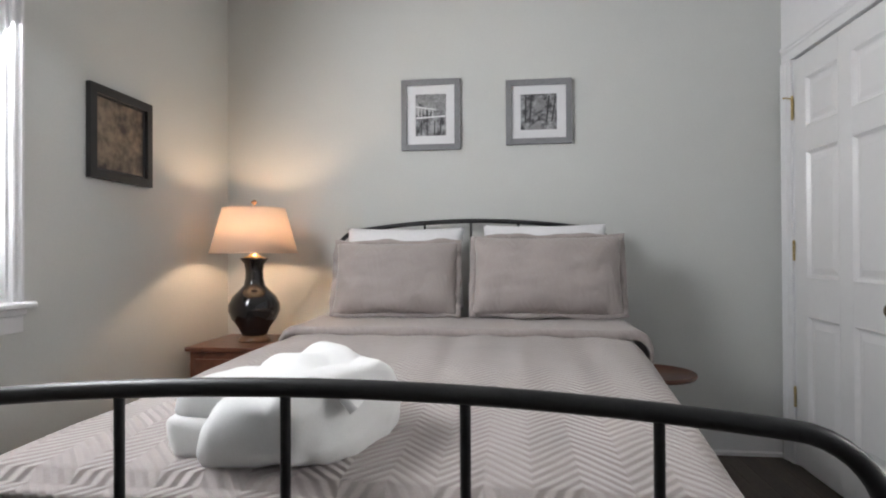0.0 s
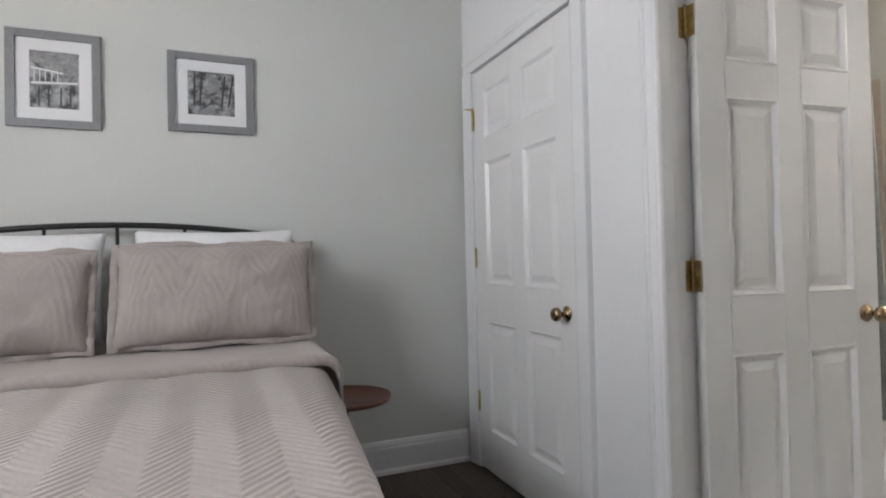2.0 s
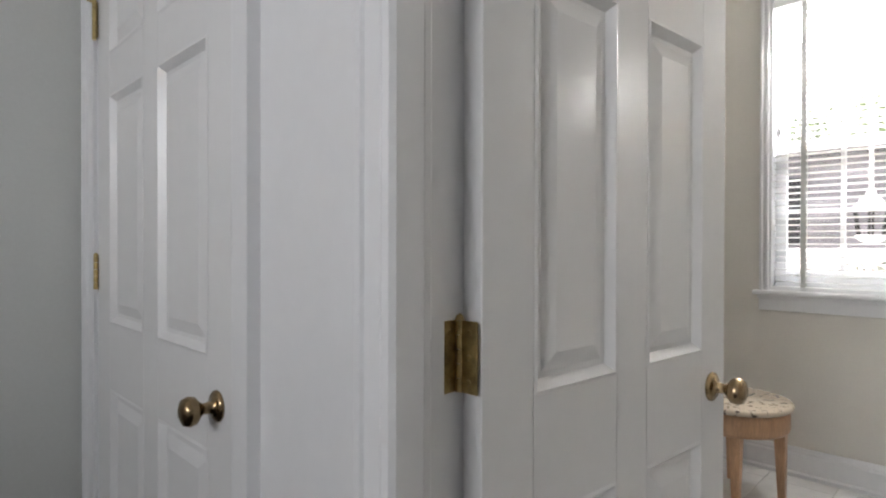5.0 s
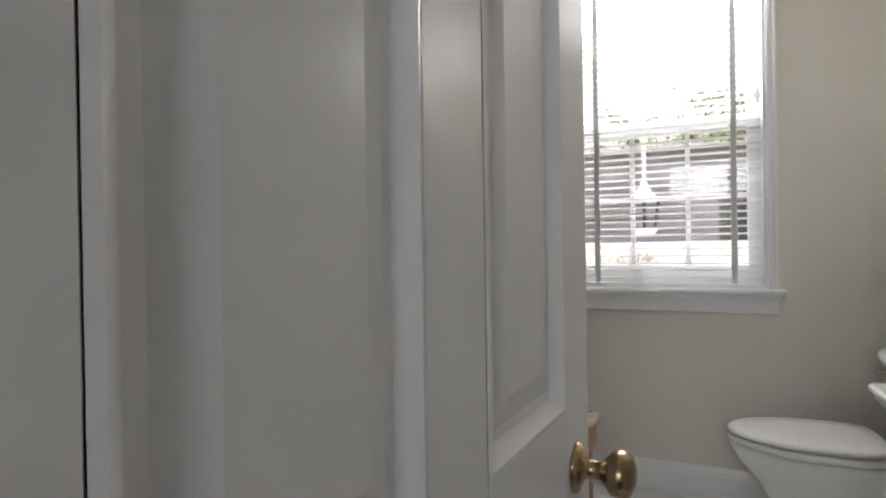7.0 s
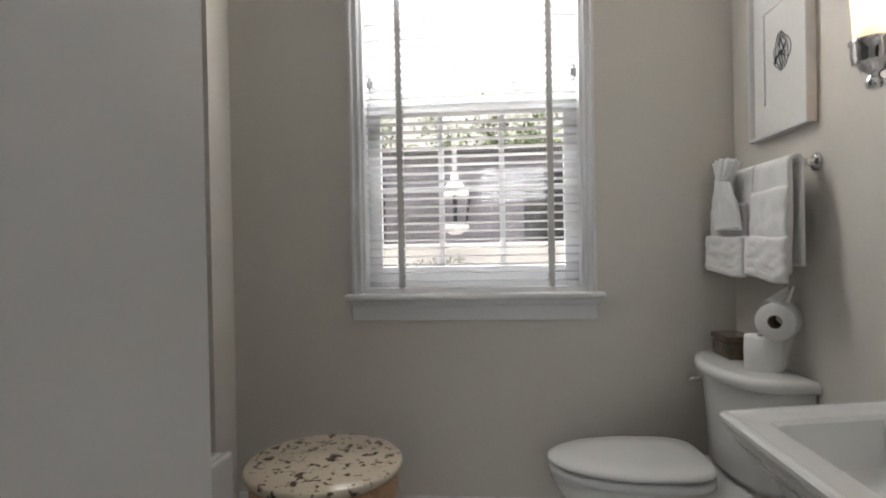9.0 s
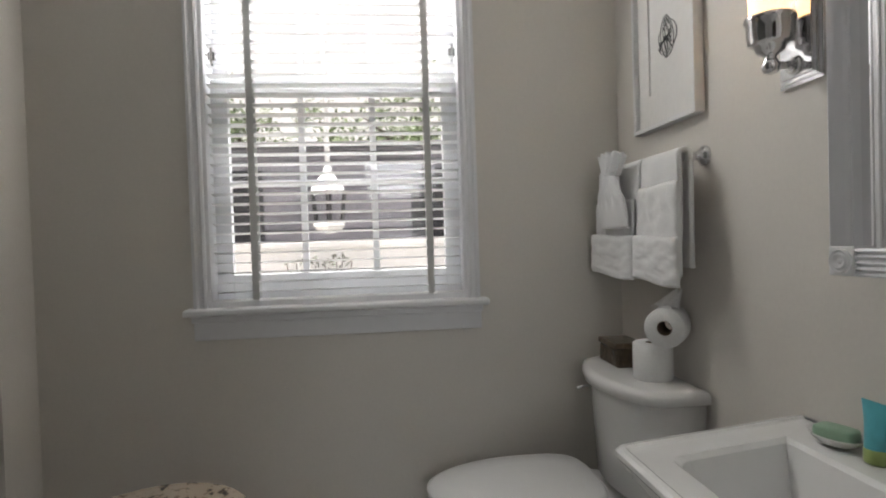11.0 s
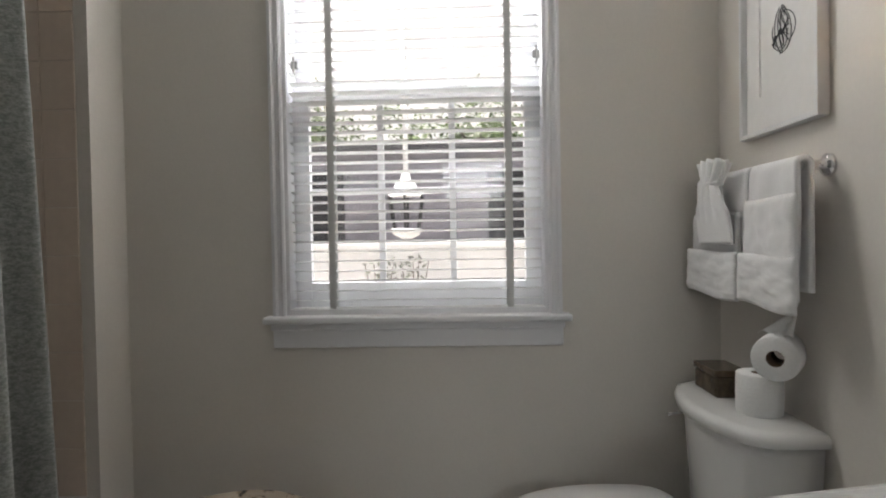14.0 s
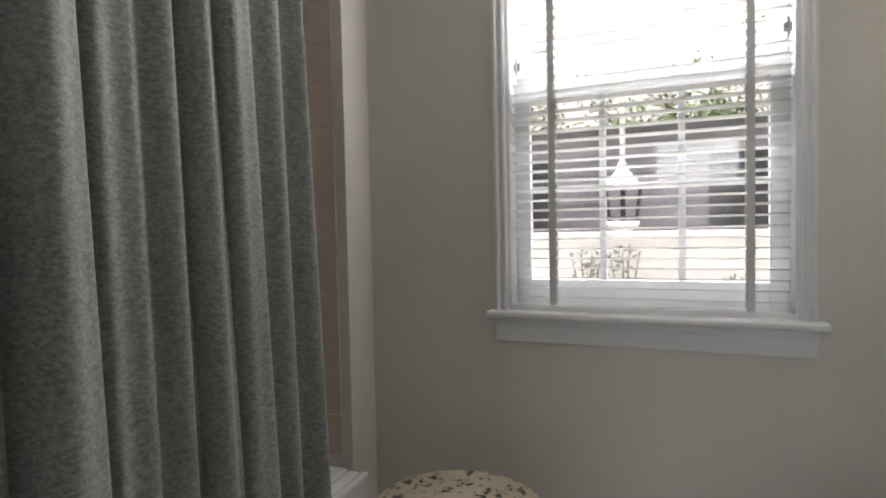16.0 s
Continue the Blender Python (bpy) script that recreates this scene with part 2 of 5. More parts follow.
def soft(bm, c, s, e=(0.5, 0.5), wob=0.0, freq=6.0, seed=0.0, n=40, turn=0.0):
    """A stuffed or folded form: a superellipsoid with uneven skin. e: how boxy (small) or round (1) it is, up and round."""
    def sp(v, p):
        return math.copysign(abs(v) ** p, v)
    rings = []
    m = Matrix.Rotation(radians(turn), 3, "Z")
    for i in range(1, n // 2):
        la = -math.pi / 2 + math.pi * i / (n // 2)
        ring = []
        for j in range(n):
            lo = 2 * math.pi * j / n
            p = Vector((s[0] * sp(math.cos(la), e[0]) * sp(math.cos(lo), e[1]), s[1] * sp(math.cos(la), e[0]) * sp(math.sin(lo), e[1]), s[2] * sp(math.sin(la), e[0])))
            d = noise.noise(p * freq + Vector((seed, seed * 1.7, 0)))
            d += 0.5 * noise.noise(p * freq * 2.3 + Vector((0, seed, seed)))
            p *= 1 + wob * d / max(0.05, p.length) * min(s) * 4
            ring.append(bm.verts.new(Vector(c) + m @ p))
        rings.append(ring)
    for a, b in zip(rings, rings[1:]):
        for j in range(n):
            bm.faces.new((a[j], a[(j + 1) % n], b[(j + 1) % n], b[j]))
    bm.faces.new(rings[0][::-1]), bm.faces.new(rings[-1])
    return bm


def sheet(bm, nu, nv, f):
    """A grid whose points are f(u, v), u and v from 0 to 1."""
    rows = [[bm.verts.new(f(i / nu, j / nv)) for j in range(nv + 1)] for i in range(nu + 1)]
    for a, b in zip(rows, rows[1:]):
        for j in range(nv):
            bm.faces.new((a[j], a[j + 1], b[j + 1], b[j]))
    return bm


def thick(ob, depth):
    mod = ob.modifiers.new("thickness", "SOLIDIFY")
    mod.thickness, mod.offset = depth, 0
    return ob


def moulding(bm, a, b, profile, out, up=Vector((0, 0, 1))):
    """A straight strip from a to b: profile gives (out, up) pairs of its section."""
    ra = [bm.verts.new(Vector(a) + out * o + up * h) for o, h in profile]
    rb = [bm.verts.new(Vector(b) + out * o + up * h) for o, h in profile]
    k = len(profile)
    for i in range(k):
        bm.faces.new((ra[i], ra[(i + 1) % k], rb[(i + 1) % k], rb[i]))
    bm.faces.new(ra[::-1]), bm.faces.new(rb)
    return bm


# ---- the plan ----
XL, XW, YH, YB = -3.2, 2.91, 0.0, -4.9          # bedroom left wall, bathroom window wall, headboard wall, back wall
YR = -2.61                                      # bathroom wall with the mirror
WT = 0.13                                       # thickness of the wall between the rooms
HC = 2.95                                       # ceilings
CL0, CL1, CLH = -0.135, -1.025, 2.12            # closet doorway
BD0, BD1, BDH = -1.492, -2.31, 2.12             # bathroom doorway
BW0, BW1, BWZ0, BWZ1 = -1.158, -2.056, 0.960, 2.54   # bathroom window opening
LW0, LW1, LWZ0, LWZ1 = -1.51, -2.49, 0.95, 2.45      # bedroom window opening


def wall(name, rows, mat, label):
    return solid(name, boxes(*rows), mat, label, "wall", "structure")


wall("wall_north", [(XL - 0.15, 0, 0, 0, 0.15, HC)], WALL_BED, "pale grey-green painted plaster bedroom wall behind the bed")
wall("wall_west", [(XL - 0.15, LW0, 0, XL, 0, HC), (XL - 0.15, YB, 0, XL, LW1, HC), (XL - 0.15, LW1, 0, XL, LW0, LWZ0), (XL - 0.15, LW1, LWZ1, XL, LW0, HC)], WALL_BED, "pale painted plaster bedroom wall with a window")
wall("wall_south", [(XL - 0.15, YB - 0.15, 0, WT, YB, HC)], WALL_BED, "plain painted bedroom wall")
wall("wall_east", [(0, CL0, 0, WT, 0.15, HC), (0, CL1, CLH, WT, CL0, HC), (0, BD0, 0, WT, CL1, HC), (0, BD1, BDH, WT, BD0, HC), (0, YB, 0, WT, BD1, HC)], TRIM, "white painted wall between bedroom and bathroom with two doorways")
wall("wall_closet", [(WT, 0.0, 0, 0.8, 0.1, HC), (0.7, -1.25, 0, 0.8, 0.0, HC), (WT, -1.35, 0, 0.8, -1.25, HC)], WALL_BED, "plain painted closet wall")
wall("wall_bath_east", [(XW, BW0, 0, XW + 0.15, 0.15, HC), (XW, YR - 0.15, 0, XW + 0.15, BW1, HC), (XW, BW1, 0, XW + 0.15, BW0, BWZ0), (XW, BW1, BWZ1, XW + 0.15, BW0, HC)], WALL_BATH, "warm beige painted bathroom wall with a window")
wall("wall_bath_south", [(WT, YR - 0.15, 0, XW, YR, HC)], WALL_BATH, "warm beige painted bathroom wall behind the basin")
wall("wall_bath_north", [(0.8, 0.02, 0, XW, 0.15, HC)], WALL_BATH, "plain painted wall behind the bath")
wall("wall_stub", [(2.735, -0.62, 0, XW, 0.02, HC)], WALL_BATH, "short beige wall return at the end of the bathtub")
solid("ceiling_bedroom", boxes((XL - 0.15, YB - 0.15, HC, WT, 0.15, HC + 0.1)), CEIL, "plain white painted bedroom ceiling", "ceiling", "structure")
solid("ceiling_bath", boxes((WT, YR - 0.15, HC, XW + 0.15, 0.15, HC + 0.1)), CEIL, "plain white painted bathroom ceiling", "ceiling", "structure")
floor_bed = solid("floor", boxes((XL - 0.15, YB - 0.15, -0.1, WT * 0.5, 0.15, -0.018)), BLACK, "dark stained wooden floor boards", "floor", "structure")
floor_bath = solid("floor_bath", boxes((WT * 0.5, YR - 0.15, -0.1, XW + 0.15, 0.15, -0.006)), GROUT, "white marble tile bathroom floor", "floor", "structure")


# ---- trim ----
def baseboard(name, a, b, out, h=0.17, t=0.018):
    bm = bmesh.new()
    prof = [(0.0, 0.0), (t + 0.012, 0.0), (t + 0.012, 0.018), (t, 0.026), (t, h - 0.04), (t - 0.004, h - 0.03), (t - 0.004, h - 0.02), (0.007, h - 0.004), (0.0, h)]
    moulding(bm, a, b, prof, Vector(out))
    solid(name, bm, TRIM, "white painted moulded baseboard along the wall", "baseboard", "structure")


baseboard("baseboard_north", (XL + 0.03, 0, 0), (-0.02, 0, 0), (0, -1, 0))
baseboard("baseboard_west", (XL, 0, 0), (XL, YB, 0), (1, 0, 0))
baseboard("baseboard_east", (0, -1.13, 0), (0, -1.43, 0), (-1, 0, 0))
baseboard("baseboard_bath_east", (XW, -0.63, 0), (XW, YR + 0.03, 0), (-1, 0, 0), 0.15)
baseboard("baseboard_bath_south", (WT + 0.02, YR, 0), (XW, YR, 0), (0, 1, 0), 0.15)

CASE = [(0.0, 0.0), (0.011, 0.0), (0.013, 0.012), (0.013, 0.05), (0.018, 0.058), (0.018, 0.068), (0.023, 0.078), (0.023, 0.096), (0.0, 0.1)]


def casing(name, x, out, y0, y1, h, w=0.1, label=""):
    """Door trim round an opening in an x-facing wall; y0 > y1."""
    bm = bmesh.new()
    prof = [(o, v * w / 0.1) for o, v in CASE]
    o = Vector((out, 0, 0))
    moulding(bm, (x, y0, 0), (x, y0, h), prof, o, Vector((0, 1, 0)))
    moulding(bm, (x, y1, 0), (x, y1, h), prof, o, Vector((0, -1, 0)))
    moulding(bm, (x, y0 + w, h + 0.002), (x, y1 - w, h + 0.002), prof, o)
    solid(name, bm, TRIM, label, "door trim", "structure")


casing("trim_closet", 0, -1, CL0 + 0.012, CL1 - 0.012, CLH, 0.09, "white moulded casing round the closet door")
casing("trim_bath_door", 0, -1, BD0 - 0.040, BD1 - 0.012, BDH, 0.1, "white moulded casing round the bathroom doorway")
solid("jamb_bath_door", boxes((-0.004, BD0 - 0.026, 0, 0.055, BD0, BDH), (0.055, BD0 - 0.004, 0, WT + 0.004, BD0, BDH), (-0.004, BD1, 0, WT + 0.004, BD1 + 0.018, BDH), (-0.004, BD1 + 0.018, BDH - 0.018, WT + 0.004, BD0 - 0.026, BDH),
      (0.02, BD1 + 0.018, 0, 0.062, BD1 + 0.03, BDH - 0.018)), TRIM, "white painted door jamb with stop", "door jamb", "structure")
bm = bmesh.new()
PILASTER = [(-1.537, 0.0), (-1.537, -0.044), (-1.532, -0.052), (-1.523, -0.055), (-1.516, -0.052), (-1.513, -0.045), (-1.478, -0.045), (-1.474, -0.05), (-1.464, -0.05), (-1.458, -0.038), (-1.44, -0.03), (-1.43, -0.026), (-1.43, 0.0)]
moulding(bm, (0, 0, 0), (0, 0, BDH + 0.1), [(y, x) for y, x in PILASTER], Vector((0, 1, 0)), Vector((1, 0, 0)))
box(bm, 0.006, BD0 - 0.036, 0, 0.024, BD0 - 0.026, BDH, r=0.004)
solid("trim_pilaster", bm, TRIM, "deep white moulded casing beside the bathroom door hinges", "door trim", "structure")
solid("jamb_closet", boxes((0.0, CL0 - 0.004, 0, WT, CL0, CLH), (0.0, CL1, 0, WT, CL1 + 0.004, CLH)), TRIM, "white painted closet jamb", "door jamb", "structure")


# ---- six-panel doors ----
def panel_mesh(w, h, t):
    """A raised panel set in a sloped recess, both faces; origin at its lower corner, along x."""
    bm = bmesh.new()
    for s in (-1, 1):
        steps = [(0, t / 2), (0.006, t / 2 + 0.002), (0.020, t / 2 - 0.013), (0.030, t / 2 - 0.013), (0.058, t / 2 - 0.004)]
        rings = []
        for inset, d in steps:
            rings.append([bm.verts.new((x, s * d, z)) for x, z in ((inset, inset), (w - inset, inset), (w - inset, h - inset), (inset, h - inset))])
        for a, b in zip(rings, rings[1:]):
            for j in range(4):
                bm.faces.new((a[j], a[(j + 1) % 4], b[(j + 1) % 4], b[j]))
        bm.faces.new(rings[-1])
    return bm


def six_panel_door(name, hinge, angle, w, h, label, t=0.038, hinge_z=(), knob_sides=(1, -1), knob_z=0.925, hinge_side=1):
    """A leaf hung at hinge; local x runs along the leaf. angle: degrees of the leaf's way in the plan."""
    m = Matrix.Translation(hinge) @ Matrix.Rotation(radians(angle), 4, "Z")
    door = thing(name, hinge, label, "door")
    st, mid = 0.108, 0.1
    pw = (w - 2 * st - mid) / 2
    rows = [(0.215, 0.79), (0.975, 1.62), (1.735, h - 0.115)]
    bm = bmesh.new()
    for x0, x1 in ((0, st), (st + pw, st + pw + mid), (w - st, w)):
        box(bm, x0, -t / 2, 0.008, x1, t / 2, h, r=0.0015, seg=1)
    z = 0.008
    for z0, z1 in rows + [(h, h)]:
        for x0 in (st, st + pw + mid):
            box(bm, x0, -t / 2 + 0.0002, z, x0 + pw, t / 2 - 0.0002, z0)
        z = z1
    bm.transform(m)
    part("leaf", bm, DOOR, door)
    for z0, z1 in rows:
        for x0 in (st, st + pw + mid):
            p = panel_mesh(pw, z1 - z0, t)
            p.transform(m @ Matrix.Translation((x0, 0, z0)))
            part("panel", p, DOOR, door)
    for s in knob_sides:
        bm = bmesh.new()
        lathe(bm, (w - 0.062, s * t / 2, knob_z), [(0.031, 0), (0.031, s * 0.004), (0.024, s * 0.009), (0.012, s * 0.012), (0.0105, s * 0.03), (0.016, s * 0.036), (0.0265, s * 0.045), (0.0285, s * 0.056), (0.024, s * 0.066), (0.012, s * 0.071)], 28, "y")
        bm.transform(m)
        part("doorknob", bm, KNOB, door, "round antique brass doorknob", True)
    return door, m


# bathroom door, open into the bathroom, and the closed closet door
bath_door, _ = six_panel_door("bathroom_door", (0.110, -1.518, 0), -5.0, 0.755, 2.10, "white six-panel bathroom door standing open on brass hinges", knob_z=0.895)
closet_door, _ = six_panel_door("closet_door", (0.018, CL0 - 0.006, 0), -90, 0.878, 2.11, "white six-panel closet door, closed", knob_sides=(-1,), knob_z=0.885)


def hinge(parent, x, y, z, spread):
    """A butt hinge: barrel of knuckles, two leaves with rounded corners and screws."""
    bm = bmesh.new()
    for i in range(5):
        tube(bm, [(x, y, z - 0.05 + i * 0.02 + 0.0006), (x, y, z - 0.05 + (i + 1) * 0.02 - 0.0006)], 0.0065, 12)
    lathe(bm, (x, y, z + 0.05), [(0.007, 0), (0.005, 0.006), (0.001, 0.009)], 12)
    if spread:
        box(bm, x - 0.032, y + 0.004, z - 0.05, x, y + 0.0065, z + 0.05, r=0.001, seg=1)
        box(bm, x - 0.0022, y - 0.034, z - 0.05, x + 0.0, y, z + 0.05, r=0.0009, seg=1)
        for dz in (-0.034, 0.0, 0.034):
            lathe(bm, (x - 0.016, y + 0.004, z + dz), [(0.0045, 0), (0.0035, -0.0012)], 10, "y")
            lathe(bm, (x - 0.0022, y - 0.019, z + dz), [(0.0045, 0), (0.0035, -0.0012)], 10, "x")
    part("hinge", bm, BRASS, parent, "polished brass butt hinge")


for z in (0.24, 1.045, 1.86):
    hinge(bath_door, 0.102, -1.5025, z, True)
for z in (0.352, 1.115, 1.86):
    hinge(closet_door, -0.008, CL0 + 0.0, z, False)
bm = bmesh.new()
tube(bm, [(-0.012, CL0 - 0.004, 1.91), (-0.05, CL0 - 0.02, 1.912), (-0.062, CL0 - 0.012, 1.912)], 0.004, 8)
tube(bm, [(-0.012, CL0 - 0.004, 1.80), (-0.012, CL0 - 0.004, 1.925)], 0.006, 10)
part("hinge_pin_stop", bm, BRASS, closet_door, "small brass hinge-pin door stop")

# ---- bed ----
bed = thing("metal_bed", (-1.72, -1.15, 0), "black iron bed frame with arched rails and thin spindles", "bed")


def bed_end(y, cx, half, top, drop, leg, spindles, r, name):
    """An arched round rail bent down at both ends, with spindles and a lower rail."""
    pts = []
    rc = 0.13
    for i in range(41):
        u = -1 + i / 20
        x = u * (half - rc)
        pts.append((cx + x, y, top - drop * u * u))
    zc = top - drop
    right = [(cx + half - rc + rc * math.sin(a) * 1.0, y, zc - rc * (1 - math.cos(a)) - 0.012 * math.sin(a)) for a in [radians(10 * k) for k in range(1, 10)]]
    left = [(2 * cx - p[0], y, p[2]) for p in right][::-1]
    pts = [(cx - half, y, 0.0), (cx - half, y, leg)] + left + pts + right + [(cx + half, y, leg), (cx + half, y, 0.0)]
    part(name, tube(bmesh.new(), pts, r, 14), BLACK, bed, "", True)
    part(name + "_lower_rail", tube(bmesh.new(), [(cx - half, y, 0.36), (cx + half, y, 0.36)], r * 0.8, 12), BLACK, bed, "", True)
    for u in spindles:
        zt = top - drop * (u / (half - rc)) ** 2
        part("spindle", tube(bmesh.new(), [(cx + u, y, 0.36), (cx + u, y, zt - 0.018), (cx + u, y, zt)], [r * 0.55, r * 0.55, r * 0.7], 10), BLACK, bed, "", True)


bed_end(-0.08, -1.70, 0.785, 1.295, 0.05, 0.9, [-0.532, -0.266, 0, 0.266, 0.532], 0.013, "headboard")
bed_end(-2.38, -1.80, 0.86, 0.897, 0.045, 0.5, [-0.634, -0.34, -0.047, 0.247, 0.54], 0.016, "footboard")
for s in (-1, 1):
    part("side_rail", boxes((-1.70 + s * 0.76 - 0.015, -2.38, 0.28, -1.70 + s * 0.76 + 0.015, -0.08, 0.36), r=0.004), BLACK, bed)

mattress = solid("mattress", box(bmesh.new(), -2.44, -2.30, 0.33, -1.09, -0.12, 0.64, r=0.05, seg=4), PILLOW, "thick white mattress under the quilt", "mattress", smooth=True)


def quilt_point(u, v):
    """u across from side to side with the drop, v from head to foot."""
    y = -0.62 - 1.725 * v
    cx = -1.71 - 0.105 * v
    half = 0.80 - 0.055 * v
    w = half + 0.42
    s = (u * 2 - 1) * w
    a = abs(s)
    top = 0.742 - 0.04 * v * v
    r = 0.085
    if a < half - r:
        x, z = s, top
    elif a < half - r + r * 1.57:
        t = (a - half + r) / r
        x, z = math.copysign(half - r + r * math.sin(t), s), top - r * (1 - math.cos(t))
    else:
        d = a - (half - r + r * 1.57)
        x, z = math.copysign(half + 0.04 * d + 0.012 * math.sin(y * 11 + s), s), top - r - d
    k = noise.noise(Vector((x * 2.2, y * 2.2, 3))) * 0.012 + noise.noise(Vector((x * 7, y * 5, 1))) * 0.004
    k += 0.004 * math.sin(x * 26 + y * 2.0) * max(0, 1 - v * 1.6)
    if v > 0.97:
        z -= 0.02
    return Vector((cx + x, y, z + k))


quilt = solid("quilt", sheet(bmesh.new(), 130, 120, quilt_point), QUILT, "taupe stitched chevron quilt spread over the bed", "quilt", smooth=True)
thick(quilt, 0.012)


def fold_point(u, v):
    """The turned-back band at the head, rolled over at its front edge."""
    half = 0.82
    s = (u * 2 - 1) * (half + 0.30)
    a = abs(s)
    y = -0.36 - 0.42 * min(1, v * 1.25)
    z = 0.777
    if v > 0.8:
        t = (v - 0.8) / 0.2 * math.pi
        y, z = -0.78 - 0.014 * math.sin(t), 0.761 + 0.016 * math.cos(t)
    if a < half - 0.07:
        x, dz = s, 0
    elif a < half - 0.07 + 0.11:
        t = (a - half + 0.07) / 0.07
        x, dz = math.copysign(half - 0.07 + 0.07 * math.sin(t), s), -0.07 * (1 - math.cos(t))
    else:
        x, dz = math.copysign(half, s), -0.07 - (a - half - 0.04)
    return Vector((-1.71 + x, y - 0.02 * u, z + dz + 0.006 * noise.noise(Vector((x * 4, y * 4, 8)))))


band = solid("quilt_fold", sheet(bmesh.new(), 110, 40, fold_point), SHAM, "turned-back top band of the taupe quilt", "quilt", smooth=True)
thick(band, 0.014)


def pillow(name, c, w, h, d, lean, turn, mat, label, flange=0.0, seed=0):
    """A pillow leaning on the headboard: pinched corners, crumpled skin, and a flat flange on a sham."""
    bm = bmesh.new()
    n = 36
    for s in (-1, 1):
        def f(u, v, s=s):
            a, b = u * 2 - 1, v * 2 - 1
            e = max(abs(a), abs(b))
            puff = (max(0, 1 - abs(a) ** 3.2) * max(0, 1 - abs(b) ** 3.2)) ** 0.55
            pin = 1 - 0.045 * (1 - b * b) * abs(a) ** 2
            pin2 = 1 - 0.05 * (1 - a * a) * abs(b) ** 2
            k = noise.noise(Vector((a * 2.6 + seed, b * 2.6, s))) * 0.02 + noise.noise(Vector((a * 7, b * 7 + seed, s))) * 0.007
            return Vector((a * w / 2 * pin, s * (d / 2 * puff + k * puff) , b * h / 2 * pin2))
        sheet(bm, n, n, f)
    bmesh.ops.remove_doubles(bm, verts=bm.verts, dist=0.0004)
    m = pose(*c, lean, 0, turn)
    bm.transform(m)
    ob = solid(name, bm, mat, label, "pillow", group="pillows on the bed", smooth=True)
    if flange:
        fl = bmesh.new()
        ring = []
        for k in range(64):
            t = k / 64 * 4
            side, q = int(t), t - int(t)
            a, b = [(-1 + 2 * q, -1), (1, -1 + 2 * q), (1 - 2 * q, 1), (-1, 1 - 2 * q)][side]
            inn = Vector((a * w / 2 * 0.93, 0, b * h / 2 * 0.93))
            outp = Vector((a * (w / 2 + flange), 0.012 * math.sin(k * 1.9 + seed) + 0.008 * math.sin(k * 0.7), b * (h / 2 + flange) + 0.006 * math.sin(k * 0.9 + seed)))
            ring.append((fl.verts.new(inn), fl.verts.new(outp)))
        for k in range(64):
            a, b = ring[k], ring[(k + 1) % 64]
            fl.faces.new((a[0], a[1], b[1], b[0]))
        fl.transform(m)
        thick(part("flange", fl, mat, ob, "", True), 0.008)
    return ob


pillow("pillow", (-2.06, -0.21, 1.035), 0.66, 0.46, 0.17, -14, 2, PILLOW, "white bed pillow leaning on the headboard", seed=4)
pillow("pillow", (-1.30, -0.21, 1.045), 0.66, 0.46, 0.17, -14, -2, PILLOW, "white bed pillow leaning on the headboard", seed=9)
pillow("pillow_sham", (-2.075, -0.38, 0.985), 0.66, 0.39, 0.17, -17, 1, SHAM, "taupe quilted pillow sham with a flat flange", 0.012, 2)
pillow("pillow_sham", (-1.30, -0.40, 1.0), 0.75, 0.41, 0.18, -17, -2, SHAM, "taupe quilted pillow sham with a flat flange", 0.012, 6)

robe = thing("folded_bathrobe", (-1.97, -2.12, 0.70), "bundle of folded white terry robe and towels on the quilt", "towels")
part("lower_roll", soft(bmesh.new(), (-2.035, -2.13, 0.752), (0.125, 0.115, 0.046), (0.4, 0.3), 0.08, 9, 1.0, 60, -14), TOWEL, robe, "", True)
part("upper_roll", soft(bmesh.new(), (-2.03, -2.12, 0.818), (0.118, 0.11, 0.040), (0.45, 0.32), 0.08, 9, 3.0, 60, -12), TOWEL, robe, "", True)
part("draped_fold", soft(bmesh.new(), (-1.895, -2.12, 0.786), (0.115, 0.19, 0.084), (0.42, 0.32), 0.10, 8, 5.0, 72, -22), TOWEL, robe, "", True)


def hood(u, v):
    """The hood folded back over the bundle."""
    a = (u - 0.5) * 2.2
    y = -2.24 + 0.36 * v
    x = -1.885 + (0.125 + 0.02 * math.sin(v * 5)) * math.sin(a) - 0.06 * v
    z = 0.80 + 0.088 * max(0, math.cos(a)) * (1 - 0.35 * abs(v - 0.6)) + 0.018 * noise.noise(Vector((x * 11, y * 8, 2))) + 0.008 * math.sin(a * 4 + v * 8)
    return Vector((x, y, z))


thick(part("hood", sheet(bmesh.new(), 52, 44, hood), TOWEL, robe, "", True), 0.016)


